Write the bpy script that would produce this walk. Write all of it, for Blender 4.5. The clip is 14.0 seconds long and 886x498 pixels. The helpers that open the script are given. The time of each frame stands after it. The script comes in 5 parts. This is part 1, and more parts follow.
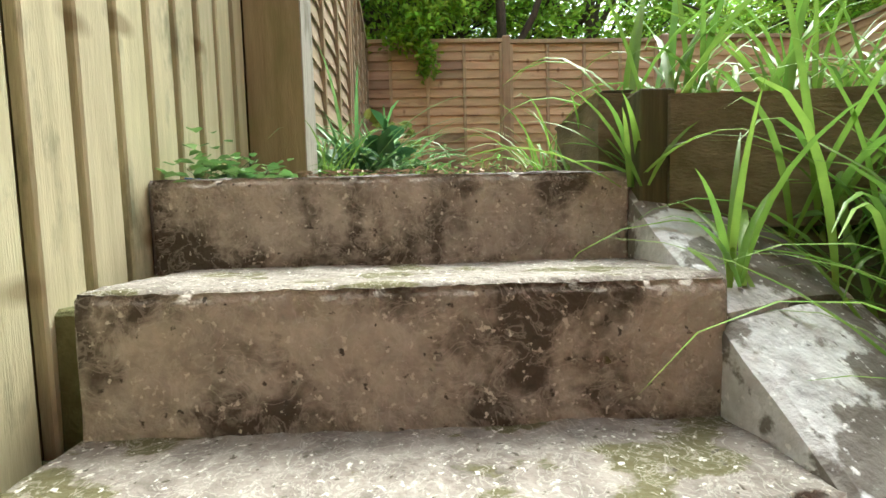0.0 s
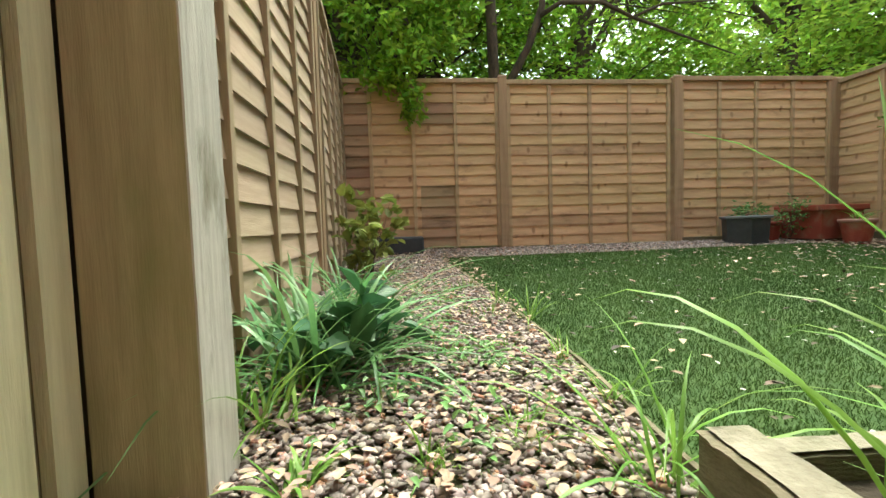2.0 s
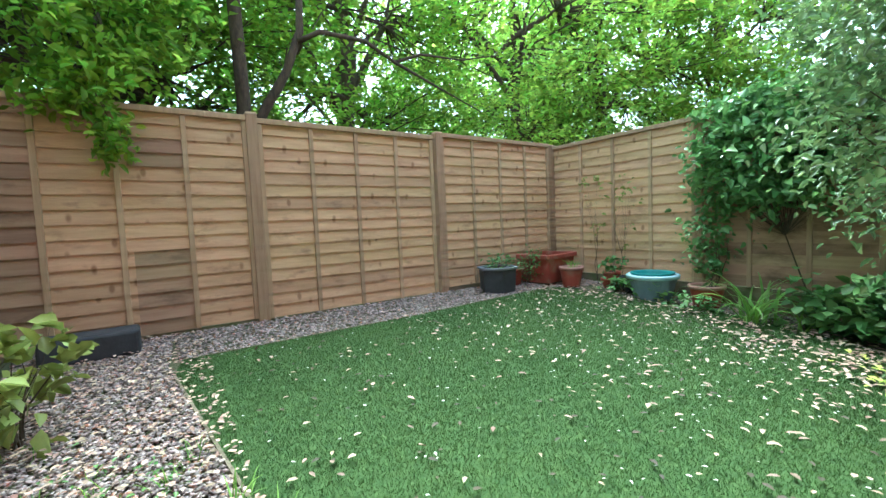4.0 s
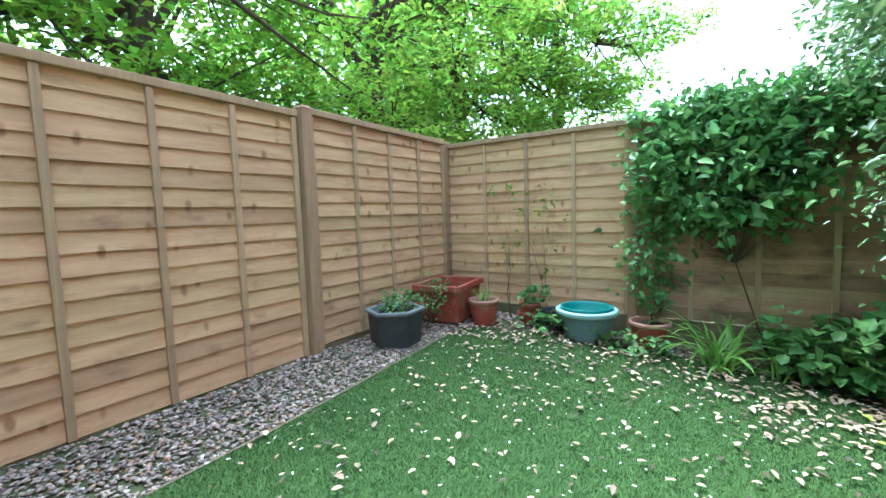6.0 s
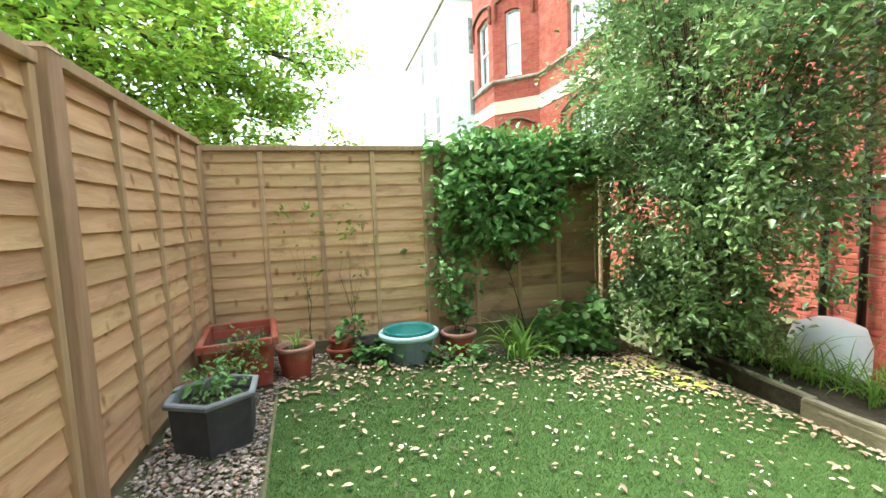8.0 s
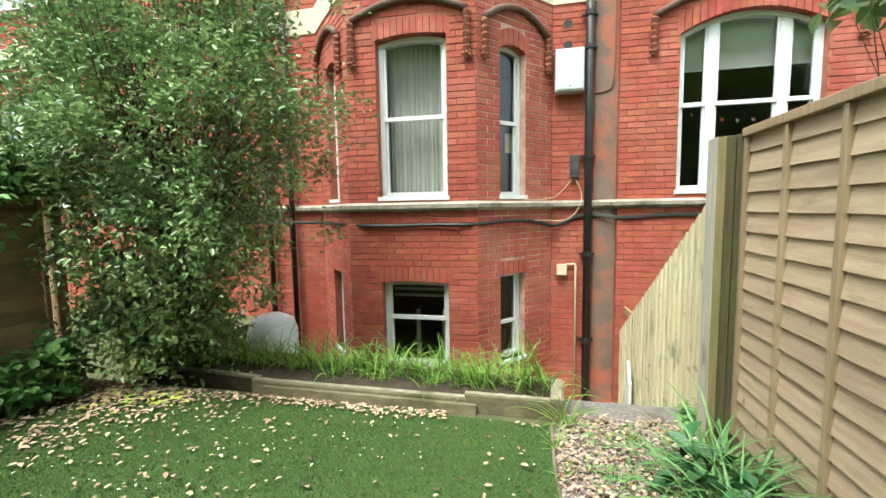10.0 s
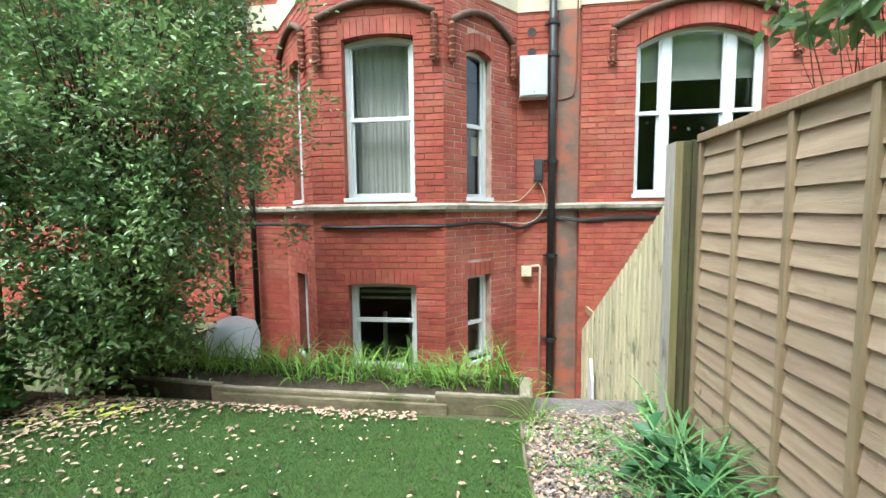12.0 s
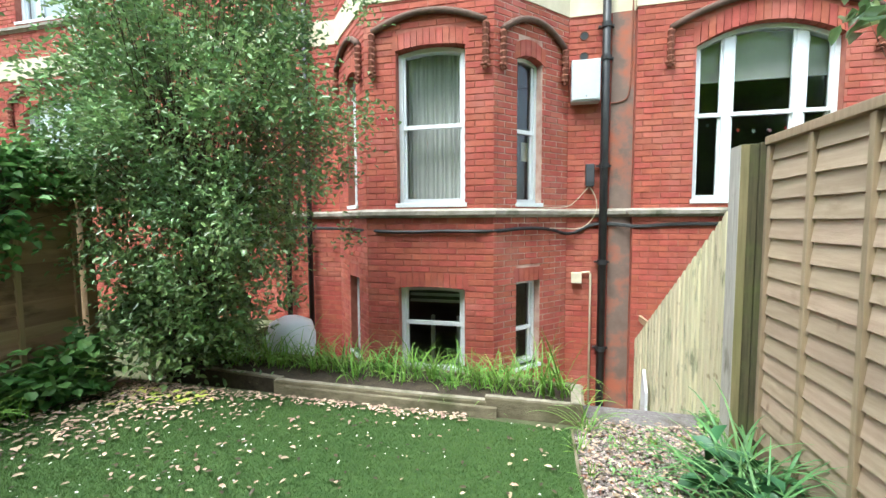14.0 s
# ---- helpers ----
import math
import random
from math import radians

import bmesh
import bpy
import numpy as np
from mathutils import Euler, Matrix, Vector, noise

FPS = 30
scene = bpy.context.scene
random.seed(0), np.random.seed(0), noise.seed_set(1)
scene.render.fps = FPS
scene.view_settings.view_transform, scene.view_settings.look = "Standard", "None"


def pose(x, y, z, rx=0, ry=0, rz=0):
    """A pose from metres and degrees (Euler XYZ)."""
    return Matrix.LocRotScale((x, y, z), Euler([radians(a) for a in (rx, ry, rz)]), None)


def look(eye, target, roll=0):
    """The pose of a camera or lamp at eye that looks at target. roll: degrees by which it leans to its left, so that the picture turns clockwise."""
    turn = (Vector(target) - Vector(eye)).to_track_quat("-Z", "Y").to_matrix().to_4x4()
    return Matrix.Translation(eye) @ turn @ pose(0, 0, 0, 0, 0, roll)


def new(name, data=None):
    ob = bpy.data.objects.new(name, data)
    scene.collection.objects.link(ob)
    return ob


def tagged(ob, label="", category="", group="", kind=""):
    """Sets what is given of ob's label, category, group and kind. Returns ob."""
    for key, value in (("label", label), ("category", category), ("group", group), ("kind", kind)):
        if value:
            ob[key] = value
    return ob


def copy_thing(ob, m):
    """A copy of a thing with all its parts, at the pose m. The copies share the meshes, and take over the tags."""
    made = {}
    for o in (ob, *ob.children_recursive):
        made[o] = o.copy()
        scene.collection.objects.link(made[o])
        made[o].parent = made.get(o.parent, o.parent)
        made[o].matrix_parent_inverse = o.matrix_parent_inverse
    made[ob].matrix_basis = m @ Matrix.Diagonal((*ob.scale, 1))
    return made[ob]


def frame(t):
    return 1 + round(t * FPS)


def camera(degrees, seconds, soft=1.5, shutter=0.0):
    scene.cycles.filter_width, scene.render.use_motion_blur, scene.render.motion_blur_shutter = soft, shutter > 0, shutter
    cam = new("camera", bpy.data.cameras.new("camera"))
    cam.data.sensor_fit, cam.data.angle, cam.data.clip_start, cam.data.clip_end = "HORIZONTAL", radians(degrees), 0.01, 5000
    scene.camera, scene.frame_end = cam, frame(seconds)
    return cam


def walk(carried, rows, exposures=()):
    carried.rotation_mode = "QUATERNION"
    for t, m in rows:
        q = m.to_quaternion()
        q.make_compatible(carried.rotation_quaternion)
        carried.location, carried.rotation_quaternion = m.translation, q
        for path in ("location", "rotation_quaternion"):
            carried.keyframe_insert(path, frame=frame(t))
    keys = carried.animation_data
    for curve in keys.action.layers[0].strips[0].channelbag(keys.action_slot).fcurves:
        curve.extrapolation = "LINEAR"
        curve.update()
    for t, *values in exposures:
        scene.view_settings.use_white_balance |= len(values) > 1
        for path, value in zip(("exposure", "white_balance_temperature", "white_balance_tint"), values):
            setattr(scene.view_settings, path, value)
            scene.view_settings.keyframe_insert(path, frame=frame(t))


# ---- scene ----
cam = camera(93.1, 14.0)
METRES, EYE, TILT, LEAN, TURN = 6.0, -0.27, 0.0, 0.0, -1.9
ROWS = [
    (0.0, 0.0, 0.0, 0.0, -0.1, -3.91, 1.44),
    (0.5, 0.0008, 0.0324, 0.0271, -0.64, -3.72, 1.56),
    (1.0, -0.0079, 0.0601, 0.0569, -1.32, -3.56, 1.59),
    (1.5, -0.0044, 0.0912, 0.0746, -2.06, -3.41, 1.58),
    (2.0, -0.0109, 0.1177, 0.103, -2.79, -3.21, 1.7),
    (2.5, -0.0101, 0.1309, 0.1285, -4.57, -3.1, 1.88),
    (3.0, 0.0131, 0.1595, 0.1494, -10.19, -3.21, 1.97),
    (3.5, 0.0207, 0.1847, 0.1777, -19.8, -3.4, 2.23),
    (4.0, 0.0291, 0.202, 0.1923, -32.88, -3.7, 2.42),
    (6.5, 0.1447, 0.5197, 0.232, -60.83, -4.59, 1.74),
    (7.0, 0.1525, 0.5922, 0.2373, -70.28, -4.49, 1.81),
    (7.5, 0.1661, 0.65, 0.2371, -83.99, -4.61, 1.99),
    (8.0, 0.1472, 0.6921, 0.2493, -103.32, -4.91, 2.28),
    (8.5, 0.1114, 0.7009, 0.2625, -125.15, -5.19, 2.31),
    (9.0, 0.0749, 0.708, 0.2604, -146.59, -5.76, 1.92),
    (11.5, 0.0818, 0.7154, 0.2909, -170.88, -5.14, 0.72),
    (12.0, 0.0843, 0.716, 0.2666, -170.65, -4.88, 0.62),
    (12.5, 0.0877, 0.7207, 0.2672, -169.68, -4.65, 0.57),
    (13.0, 0.0898, 0.7246, 0.2661, -167.82, -4.42, 0.48),
    (13.5, 0.0914, 0.7278, 0.2662, -165.92, -4.25, 0.42),
    (14.0, 0.0919, 0.7286, 0.2655, -164.62, -4.06, 0.34),
]
walk(cam, [(t, pose(0, 0, EYE, TILT, LEAN, TURN) @ pose(METRES * x, METRES * y, METRES * z, 90 + pitch, roll, yaw)) for t, x, y, z, yaw, pitch, roll in ROWS], [(0.0, 2.42, 6300, -3), (1.0, 2.45, 6900, -7), (2.0, 2.4, 6600, -7), (2.5, 2.36, 5700, -6), (3.0, 2.5, 5400, -6), (4.0, 2.75, 5200, -9), (6.5, 2.95, 5000, -9), (7.0, 3.0, 5600, -7), (7.5, 3.1, 5800, -6), (8.5, 2.55, 6700, -5), (9.0, 2.3, 6700, -5), (11.5, 2.22, 5850, -1), (14.0, 2.28, 5750, -1)])

# ---- light ----
def make_light():
    w = bpy.data.worlds.new("sky")
    scene.world = w
    w.use_nodes = True
    nt = w.node_tree
    nt.nodes.clear()
    sky = nt.nodes.new("ShaderNodeTexSky")
    sky.sky_type, sky.sun_disc = "NISHITA", False
    sky.sun_elevation, sky.sun_rotation = radians(SUN_EL), radians(SUN_ROT)
    sky.air_density, sky.dust_density, sky.ozone_density = 1.0, 3.0, 1.0
    hs = nt.nodes.new("ShaderNodeHueSaturation")
    hs.inputs["Saturation"].default_value = 0.45
    bg = nt.nodes.new("ShaderNodeBackground")
    bg.inputs["Strength"].default_value = SKY
    out = nt.nodes.new("ShaderNodeOutputWorld")
    nt.links.new(sky.outputs[0], hs.inputs["Color"])
    nt.links.new(hs.outputs[0], bg.inputs[0])
    nt.links.new(bg.outputs[0], out.inputs[0])
    sun = new("sun", bpy.data.lights.new("sun", "SUN"))
    sun.data.energy, sun.data.angle, sun.data.color = SUN, radians(25), (1.0, 0.95, 0.88)
    a, e = radians(SUN_ROT), radians(SUN_EL)
    way = Vector((math.sin(a) * math.cos(e), math.cos(a) * math.cos(e), math.sin(e)))
    sun.matrix_basis = look(way * 30, (0, 0, 0))


SUN, SUN_EL, SUN_ROT, SKY = 0.9, 64, 28, 0.15
make_light()

# ---- materials ----
def mat(name, c1, c2, scale=6.0, stretch=(1, 1, 1), rough=0.8, bump=0.25, fine=80.0, rnd=0.0, isl=0.0, metal=0.0,
        c3=None, s3=1.2, t3=(0.5, 0.68), sheen=0.0, trans=0.0, spec=0.4, knots=0, p3=(1, 1, 1), veins=None, specks=None):
    m = bpy.data.materials.new(name)
    m.use_nodes = True
    nt = m.node_tree
    N, L = nt.nodes, nt.links
    N.clear()
    out = N.new("ShaderNodeOutputMaterial")
    b = N.new("ShaderNodeBsdfPrincipled")
    geo = N.new("ShaderNodeNewGeometry")
    mp = N.new("ShaderNodeMapping")
    mp.inputs["Scale"].default_value = stretch
    L.new(geo.outputs["Position"], mp.inputs["Vector"])
    n1 = N.new("ShaderNodeTexNoise")
    n1.inputs["Scale"].default_value, n1.inputs["Detail"].default_value, n1.inputs["Roughness"].default_value = scale, 8, 0.66
    L.new(mp.outputs[0], n1.inputs["Vector"])
    r1 = N.new("ShaderNodeValToRGB")
    r1.color_ramp.elements[0].position, r1.color_ramp.elements[1].position = 0.32, 0.68
    r1.color_ramp.elements[0].color, r1.color_ramp.elements[1].color = (*c1, 1), (*c2, 1)
    L.new(n1.outputs["Fac"], r1.inputs[0])
    col = r1.outputs["Color"]
    if c3:
        n3 = N.new("ShaderNodeTexNoise")
        n3.inputs["Scale"].default_value, n3.inputs["Detail"].default_value, n3.inputs["Roughness"].default_value = s3, 8, 0.62
        mp3 = N.new("ShaderNodeMapping")
        mp3.inputs["Scale"].default_value = p3
        L.new(geo.outputs["Position"], mp3.inputs["Vector"])
        L.new(mp3.outputs[0], n3.inputs["Vector"])
        mr = N.new("ShaderNodeMapRange")
        mr.inputs["From Min"].default_value, mr.inputs["From Max"].default_value = t3
        L.new(n3.outputs["Fac"], mr.inputs["Value"])
        mx = N.new("ShaderNodeMix")
        mx.data_type = "RGBA"
        L.new(mr.outputs[0], mx.inputs[0])
        L.new(col, mx.inputs[6])
        mx.inputs[7].default_value = (*c3, 1)
        col = mx.outputs[2]
    if veins:
        # pale lime bloom in a fine uneven web: (colour, scale, width, strength)
        nv = N.new("ShaderNodeTexNoise")
        nv.inputs["Scale"].default_value, nv.inputs["Detail"].default_value, nv.inputs["Roughness"].default_value, nv.inputs["Distortion"].default_value = veins[1], 5, 0.6, 1.2
        L.new(geo.outputs["Position"], nv.inputs["Vector"])
        sb = N.new("ShaderNodeMath")
        sb.operation = "SUBTRACT"
        sb.inputs[1].default_value = 0.5
        ab = N.new("ShaderNodeMath")
        ab.operation = "ABSOLUTE"
        vr = N.new("ShaderNodeMapRange")
        vr.inputs["From Min"].default_value, vr.inputs["From Max"].default_value = 0.0, veins[2]
        vr.inputs["To Min"].default_value, vr.inputs["To Max"].default_value = veins[3], 0.0
        L.new(nv.outputs["Fac"], sb.inputs[0])
        L.new(sb.outputs[0], ab.inputs[0])
        L.new(ab.outputs[0], vr.inputs["Value"])
        mx = N.new("ShaderNodeMix")
        mx.data_type = "RGBA"
        L.new(vr.outputs[0], mx.inputs[0])
        L.new(col, mx.inputs[6])
        mx.inputs[7].default_value = (*veins[0], 1)
        col = mx.outputs[2]
    if specks:
        # grit: pale and dark grains, (pale, dark, scale)
        for q, (cc, sc) in enumerate(((specks[0], specks[2]), (specks[1], specks[2] * 0.7))):
            ns = N.new("ShaderNodeTexNoise")
            ns.inputs["Scale"].default_value, ns.inputs["Detail"].default_value = sc, 3
            mo = N.new("ShaderNodeMapping")
            mo.inputs["Location"].default_value = (q * 7.3, 1.7 * q, 0)
            L.new(geo.outputs["Position"], mo.inputs["Vector"])
            L.new(mo.outputs[0], ns.inputs["Vector"])
            sr = N.new("ShaderNodeMapRange")
            sr.inputs["From Min"].default_value, sr.inputs["From Max"].default_value = 0.63 + 0.035 * q, 0.69 + 0.035 * q
            L.new(ns.outputs["Fac"], sr.inputs["Value"])
            mx = N.new("ShaderNodeMix")
            mx.data_type = "RGBA"
            L.new(sr.outputs[0], mx.inputs[0])
            L.new(col, mx.inputs[6])
            mx.inputs[7].default_value = (*cc, 1)
            col = mx.outputs[2]
    if knots:
        vo = N.new("ShaderNodeTexVoronoi")
        vo.inputs["Scale"].default_value = knots
        mk = N.new("ShaderNodeMapping")
        mk.inputs["Scale"].default_value = tuple(0.55 if q > 3 else 1.0 for q in stretch)
        L.new(geo.outputs["Position"], mk.inputs["Vector"])
        L.new(mk.outputs[0], vo.inputs["Vector"])
        kr = N.new("ShaderNodeMapRange")
        kr.inputs["From Min"].default_value, kr.inputs["From Max"].default_value = 0.10, 0.20
        kr.inputs["To Min"].default_value, kr.inputs["To Max"].default_value = 0.75, 0.0
        L.new(vo.outputs["Distance"], kr.inputs["Value"])
        sp = N.new("ShaderNodeSeparateColor")
        L.new(vo.outputs["Color"], sp.inputs[0])
        gt = N.new("ShaderNodeMath")
        gt.operation = "GREATER_THAN"
        gt.inputs[1].default_value = 0.35
        L.new(sp.outputs[0], gt.inputs[0])
        mu = N.new("ShaderNodeMath")
        mu.operation = "MULTIPLY"
        L.new(kr.outputs[0], mu.inputs[0])
        L.new(gt.outputs[0], mu.inputs[1])
        mx = N.new("ShaderNodeMix")
        mx.data_type = "RGBA"
        L.new(mu.outputs[0], mx.inputs[0])
        L.new(col, mx.inputs[6])
        mx.inputs[7].default_value = (c1[0] * 0.5, c1[1] * 0.42, c1[2] * 0.36, 1)
        col = mx.outputs[2]
    if rnd or isl:
        hs = N.new("ShaderNodeHueSaturation")
        src = N.new("ShaderNodeObjectInfo").outputs["Random"] if rnd else geo.outputs["Random Per Island"]
        k = rnd or isl
        mr = N.new("ShaderNodeMapRange")
        mr.inputs["To Min"].default_value, mr.inputs["To Max"].default_value = 1 - k, 1 + k
        L.new(src, mr.inputs["Value"])
        L.new(mr.outputs[0], hs.inputs["Value"])
        mul = N.new("ShaderNodeMath")
        mul.operation = "MULTIPLY"
        mul.inputs[1].default_value = 7.31
        L.new(src, mul.inputs[0])
        fr = N.new("ShaderNodeMath")
        fr.operation = "FRACT"
        L.new(mul.outputs[0], fr.inputs[0])
        mh = N.new("ShaderNodeMapRange")
        mh.inputs["To Min"].default_value, mh.inputs["To Max"].default_value = 0.5 - k * 0.05, 0.5 + k * 0.05
        L.new(fr.outputs[0], mh.inputs["Value"])
        L.new(mh.outputs[0], hs.inputs["Hue"])
        L.new(col, hs.inputs["Color"])
        col = hs.outputs[0]
    L.new(col, b.inputs["Base Color"])
    b.inputs["Roughness"].default_value, b.inputs["Metallic"].default_value = rough, metal
    b.inputs["Specular IOR Level"].default_value = spec
    if bump:
        n2 = N.new("ShaderNodeTexNoise")
        n2.inputs["Scale"].default_value, n2.inputs["Detail"].default_value = fine, 5
        L.new(mp.outputs[0], n2.inputs["Vector"])
        bp = N.new("ShaderNodeBump")
        bp.inputs["Strength"].default_value, bp.inputs["Distance"].default_value = bump, 0.01
        L.new(n2.outputs["Fac"], bp.inputs["Height"])
        L.new(bp.outputs[0], b.inputs["Normal"])
    if trans:
        tr = N.new("ShaderNodeBsdfTranslucent")
        L.new(col, tr.inputs["Color"])
        ms = N.new("ShaderNodeMixShader")
        ms.inputs[0].default_value = trans
        L.new(b.outputs[0], ms.inputs[1])
        L.new(tr.outputs[0], ms.inputs[2])
        L.new(ms.outputs[0], out.inputs[0])
    else:
        L.new(b.outputs[0], out.inputs[0])
    return m


def glass_mat():
    m = bpy.data.materials.new("glass")
    m.use_nodes = True
    N, L = m.node_tree.nodes, m.node_tree.links
    N.clear()
    out, tr, gl, fr, mx = [N.new("ShaderNode" + k) for k in ("OutputMaterial", "BsdfTransparent", "BsdfGlossy", "Fresnel", "MixShader")]
    fr.inputs["IOR"].default_value = 1.6
    gl.inputs["Roughness"].default_value = 0.02
    tr.inputs["Color"].default_value = (0.85, 0.88, 0.87, 1)
    L.new(fr.outputs[0], mx.inputs[0])
    L.new(tr.outputs[0], mx.inputs[1])
    L.new(gl.outputs[0], mx.inputs[2])
    L.new(mx.outputs[0], out.inputs[0])
    return m


HG, VG = (1.2, 1.2, 22), (22, 22, 1.2)
M_SLAT = mat("fence_slat_wood", (0.45, 0.28, 0.15), (0.62, 0.41, 0.235), 1.8, (1.2, 1.2, 10), 0.85, 0.25, 20, rnd=0.14, knots=8.5, c3=(0.30, 0.18, 0.10), s3=4.5, t3=(0.56, 0.76), p3=(1, 1, 2.5))
# damp slats of the far fence, and shade coloured into one opposite panel
M_SLATD = mat("damp_and_shaded_slat_wood", (0.33, 0.205, 0.12), (0.44, 0.295, 0.18), 1.6, (1.2, 1.2, 16), 0.8, 0.25, 20, rnd=0.22, c3=(0.15, 0.095, 0.055), s3=2.0, t3=(0.52, 0.7), p3=(1, 1, 2.5))
M_SLATG = mat("pale_slat_wood", (0.355, 0.258, 0.18), (0.495, 0.375, 0.27), 1.6, (1.2, 1.2, 16), 0.85, 0.25, 20, rnd=0.12, knots=8.5, c3=(0.26, 0.185, 0.12), s3=3.0, t3=(0.6, 0.8), p3=(1, 1, 2.5))
M_BATTG = mat("pale_batten_wood", (0.25, 0.185, 0.115), (0.36, 0.27, 0.175), 2.0, VG, 0.85, 0.25, 20, rnd=0.12)
M_WEATH = mat("weathered_pale_wood", (0.36, 0.33, 0.29), (0.56, 0.53, 0.48), 3.0, VG, 0.9, 0.5, 24, rnd=0.06, c3=(0.20, 0.18, 0.13), s3=4.0, t3=(0.56, 0.72), p3=(3, 3, 0.8))
M_DPOST = mat("dark_mossy_post", (0.045, 0.042, 0.022), (0.11, 0.095, 0.05), 3.0, VG, 0.9, 0.4, 24, rnd=0.1, c3=(0.09, 0.10, 0.035), s3=4.0, t3=(0.5, 0.7))
M_WORN = mat("worn_timber_top", (0.22, 0.19, 0.14), (0.40, 0.35, 0.27), 5.0, (3, 3, 3), 0.9, 0.5, 30, c3=(0.12, 0.12, 0.06), s3=4, t3=(0.5, 0.7))
M_KICK = mat("mossy_gravel_board", (0.13, 0.105, 0.06), (0.26, 0.20, 0.125), 2.0, (1.2, 1.2, 10), 0.9, 0.5, 20, rnd=0.12, c3=(0.11, 0.13, 0.045), s3=4.0, t3=(0.46, 0.62))
M_FPOST = mat("brown_board_wood", (0.26, 0.21, 0.12), (0.39, 0.32, 0.195), 2.0, VG, 0.85, 0.3, 20, rnd=0.06, knots=6.0, c3=(0.20, 0.19, 0.08), s3=2.2, t3=(0.52, 0.72), p3=(2, 2, 0.6))
# post wood; also the dark tone for the shaded gaps of the boarded fence
M_GPOST = mat("greenish_post_and_gap_shade_wood", (0.15, 0.122, 0.062), (0.25, 0.205, 0.107), 2.0, VG, 0.85, 0.3, 20, rnd=0.1, c3=(0.18, 0.17, 0.07), t3=(0.5, 0.75))
M_BATT = mat("fence_batten_wood", (0.36, 0.24, 0.14), (0.50, 0.35, 0.21), 2.0, VG, 0.85, 0.25, 20, rnd=0.12)
M_POST = mat("fence_post_wood", (0.30, 0.19, 0.11), (0.42, 0.28, 0.17), 2.0, VG, 0.85, 0.3, 20, rnd=0.1, c3=(0.20, 0.14, 0.08), t3=(0.55, 0.75))
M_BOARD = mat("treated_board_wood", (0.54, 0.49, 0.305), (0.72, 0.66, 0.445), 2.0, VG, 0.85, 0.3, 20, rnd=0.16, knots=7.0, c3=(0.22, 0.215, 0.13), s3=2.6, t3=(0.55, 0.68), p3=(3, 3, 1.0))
M_SLEEP = mat("bed_timber", (0.13, 0.105, 0.065), (0.25, 0.21, 0.14), 4.0, (2, 2, 6), 0.9, 0.7, 30, c3=(0.08, 0.08, 0.035), s3=2.5, t3=(0.5, 0.7))
M_CONC = mat("concrete", (0.22, 0.192, 0.165), (0.50, 0.45, 0.395), 11, (1, 1, 1), 0.9, 1.0, 60, c3=(0.085, 0.07, 0.055), s3=4.5, t3=(0.50, 0.58), veins=((0.55, 0.50, 0.45), 18, 0.04, 0.35), specks=((0.60, 0.56, 0.50), (0.07, 0.06, 0.05), 85))
M_TREAD = mat("worn_concrete_tread", (0.145, 0.125, 0.11), (0.345, 0.31, 0.28), 18, (1, 1, 1), 0.9, 1.0, 80, c3=(0.12, 0.11, 0.055), s3=8, t3=(0.53, 0.57), p3=(0.6, 1, 1), veins=((0.58, 0.55, 0.50), 30, 0.03, 0.4), specks=((0.66, 0.63, 0.58), (0.08, 0.07, 0.05), 90))
M_SLAB = mat("grey_slab", (0.095, 0.08, 0.078), (0.25, 0.225, 0.22), 40, (1, 1, 1), 0.9, 1.0, 90, c3=(0.10, 0.085, 0.065), s3=5, t3=(0.5, 0.62), specks=((0.45, 0.42, 0.42), (0.05, 0.045, 0.045), 110))
M_CHEEK = mat("painted_cheek", (0.42, 0.42, 0.43), (0.80, 0.81, 0.84), 9, (1, 1, 1), 0.8, 1.0, 40, c3=(0.18, 0.165, 0.15), s3=5.5, t3=(0.475, 0.51), specks=((0.75, 0.75, 0.76), (0.16, 0.15, 0.14), 70))
M_BRICK = mat("red_brick", (0.26, 0.054, 0.036), (0.41, 0.100, 0.064), 7, (1, 1, 1), 0.85, 0.6, 60, isl=0.13, c3=(0.42, 0.15, 0.11), s3=1.6, t3=(0.5, 0.75))
M_BRICKP = mat("red_brick_piece", (0.26, 0.054, 0.036), (0.41, 0.100, 0.064), 7, (1, 1, 1), 0.85, 0.6, 60, rnd=0.13, c3=(0.42, 0.15, 0.11), s3=1.6, t3=(0.5, 0.75))
M_MORTAR = mat("mortar", (0.25, 0.070, 0.048), (0.40, 0.15, 0.105), 5, rough=0.95, bump=0.4)
M_PALEM = mat("pale_mortar", (0.36, 0.16, 0.12), (0.66, 0.50, 0.42), 5, rough=0.95, bump=0.4)
M_CREAM = mat("cream_stone", (0.55, 0.47, 0.33), (0.68, 0.60, 0.45), 5, rough=0.9, bump=0.3)
M_STONE = mat("string_course_stone", (0.24, 0.21, 0.17), (0.42, 0.37, 0.31), 6, rough=0.9, bump=0.5, c3=(0.10, 0.10, 0.06), s3=4)
M_TERRA = mat("terracotta_moulding", (0.17, 0.055, 0.035), (0.27, 0.10, 0.06), 12, rough=0.85, bump=0.4)
M_HOOD = mat("dark_moulded_brick", (0.09, 0.055, 0.04), (0.17, 0.10, 0.075), 14, rough=0.9, bump=0.5)
M_WHITE = mat("white_frame_paint", (0.66, 0.67, 0.69), (0.74, 0.75, 0.76), 5, rough=0.4, bump=0.03)
M_RENDER = mat("white_render", (0.70, 0.70, 0.66), (0.80, 0.80, 0.76), 2, rough=0.9, bump=0.2)
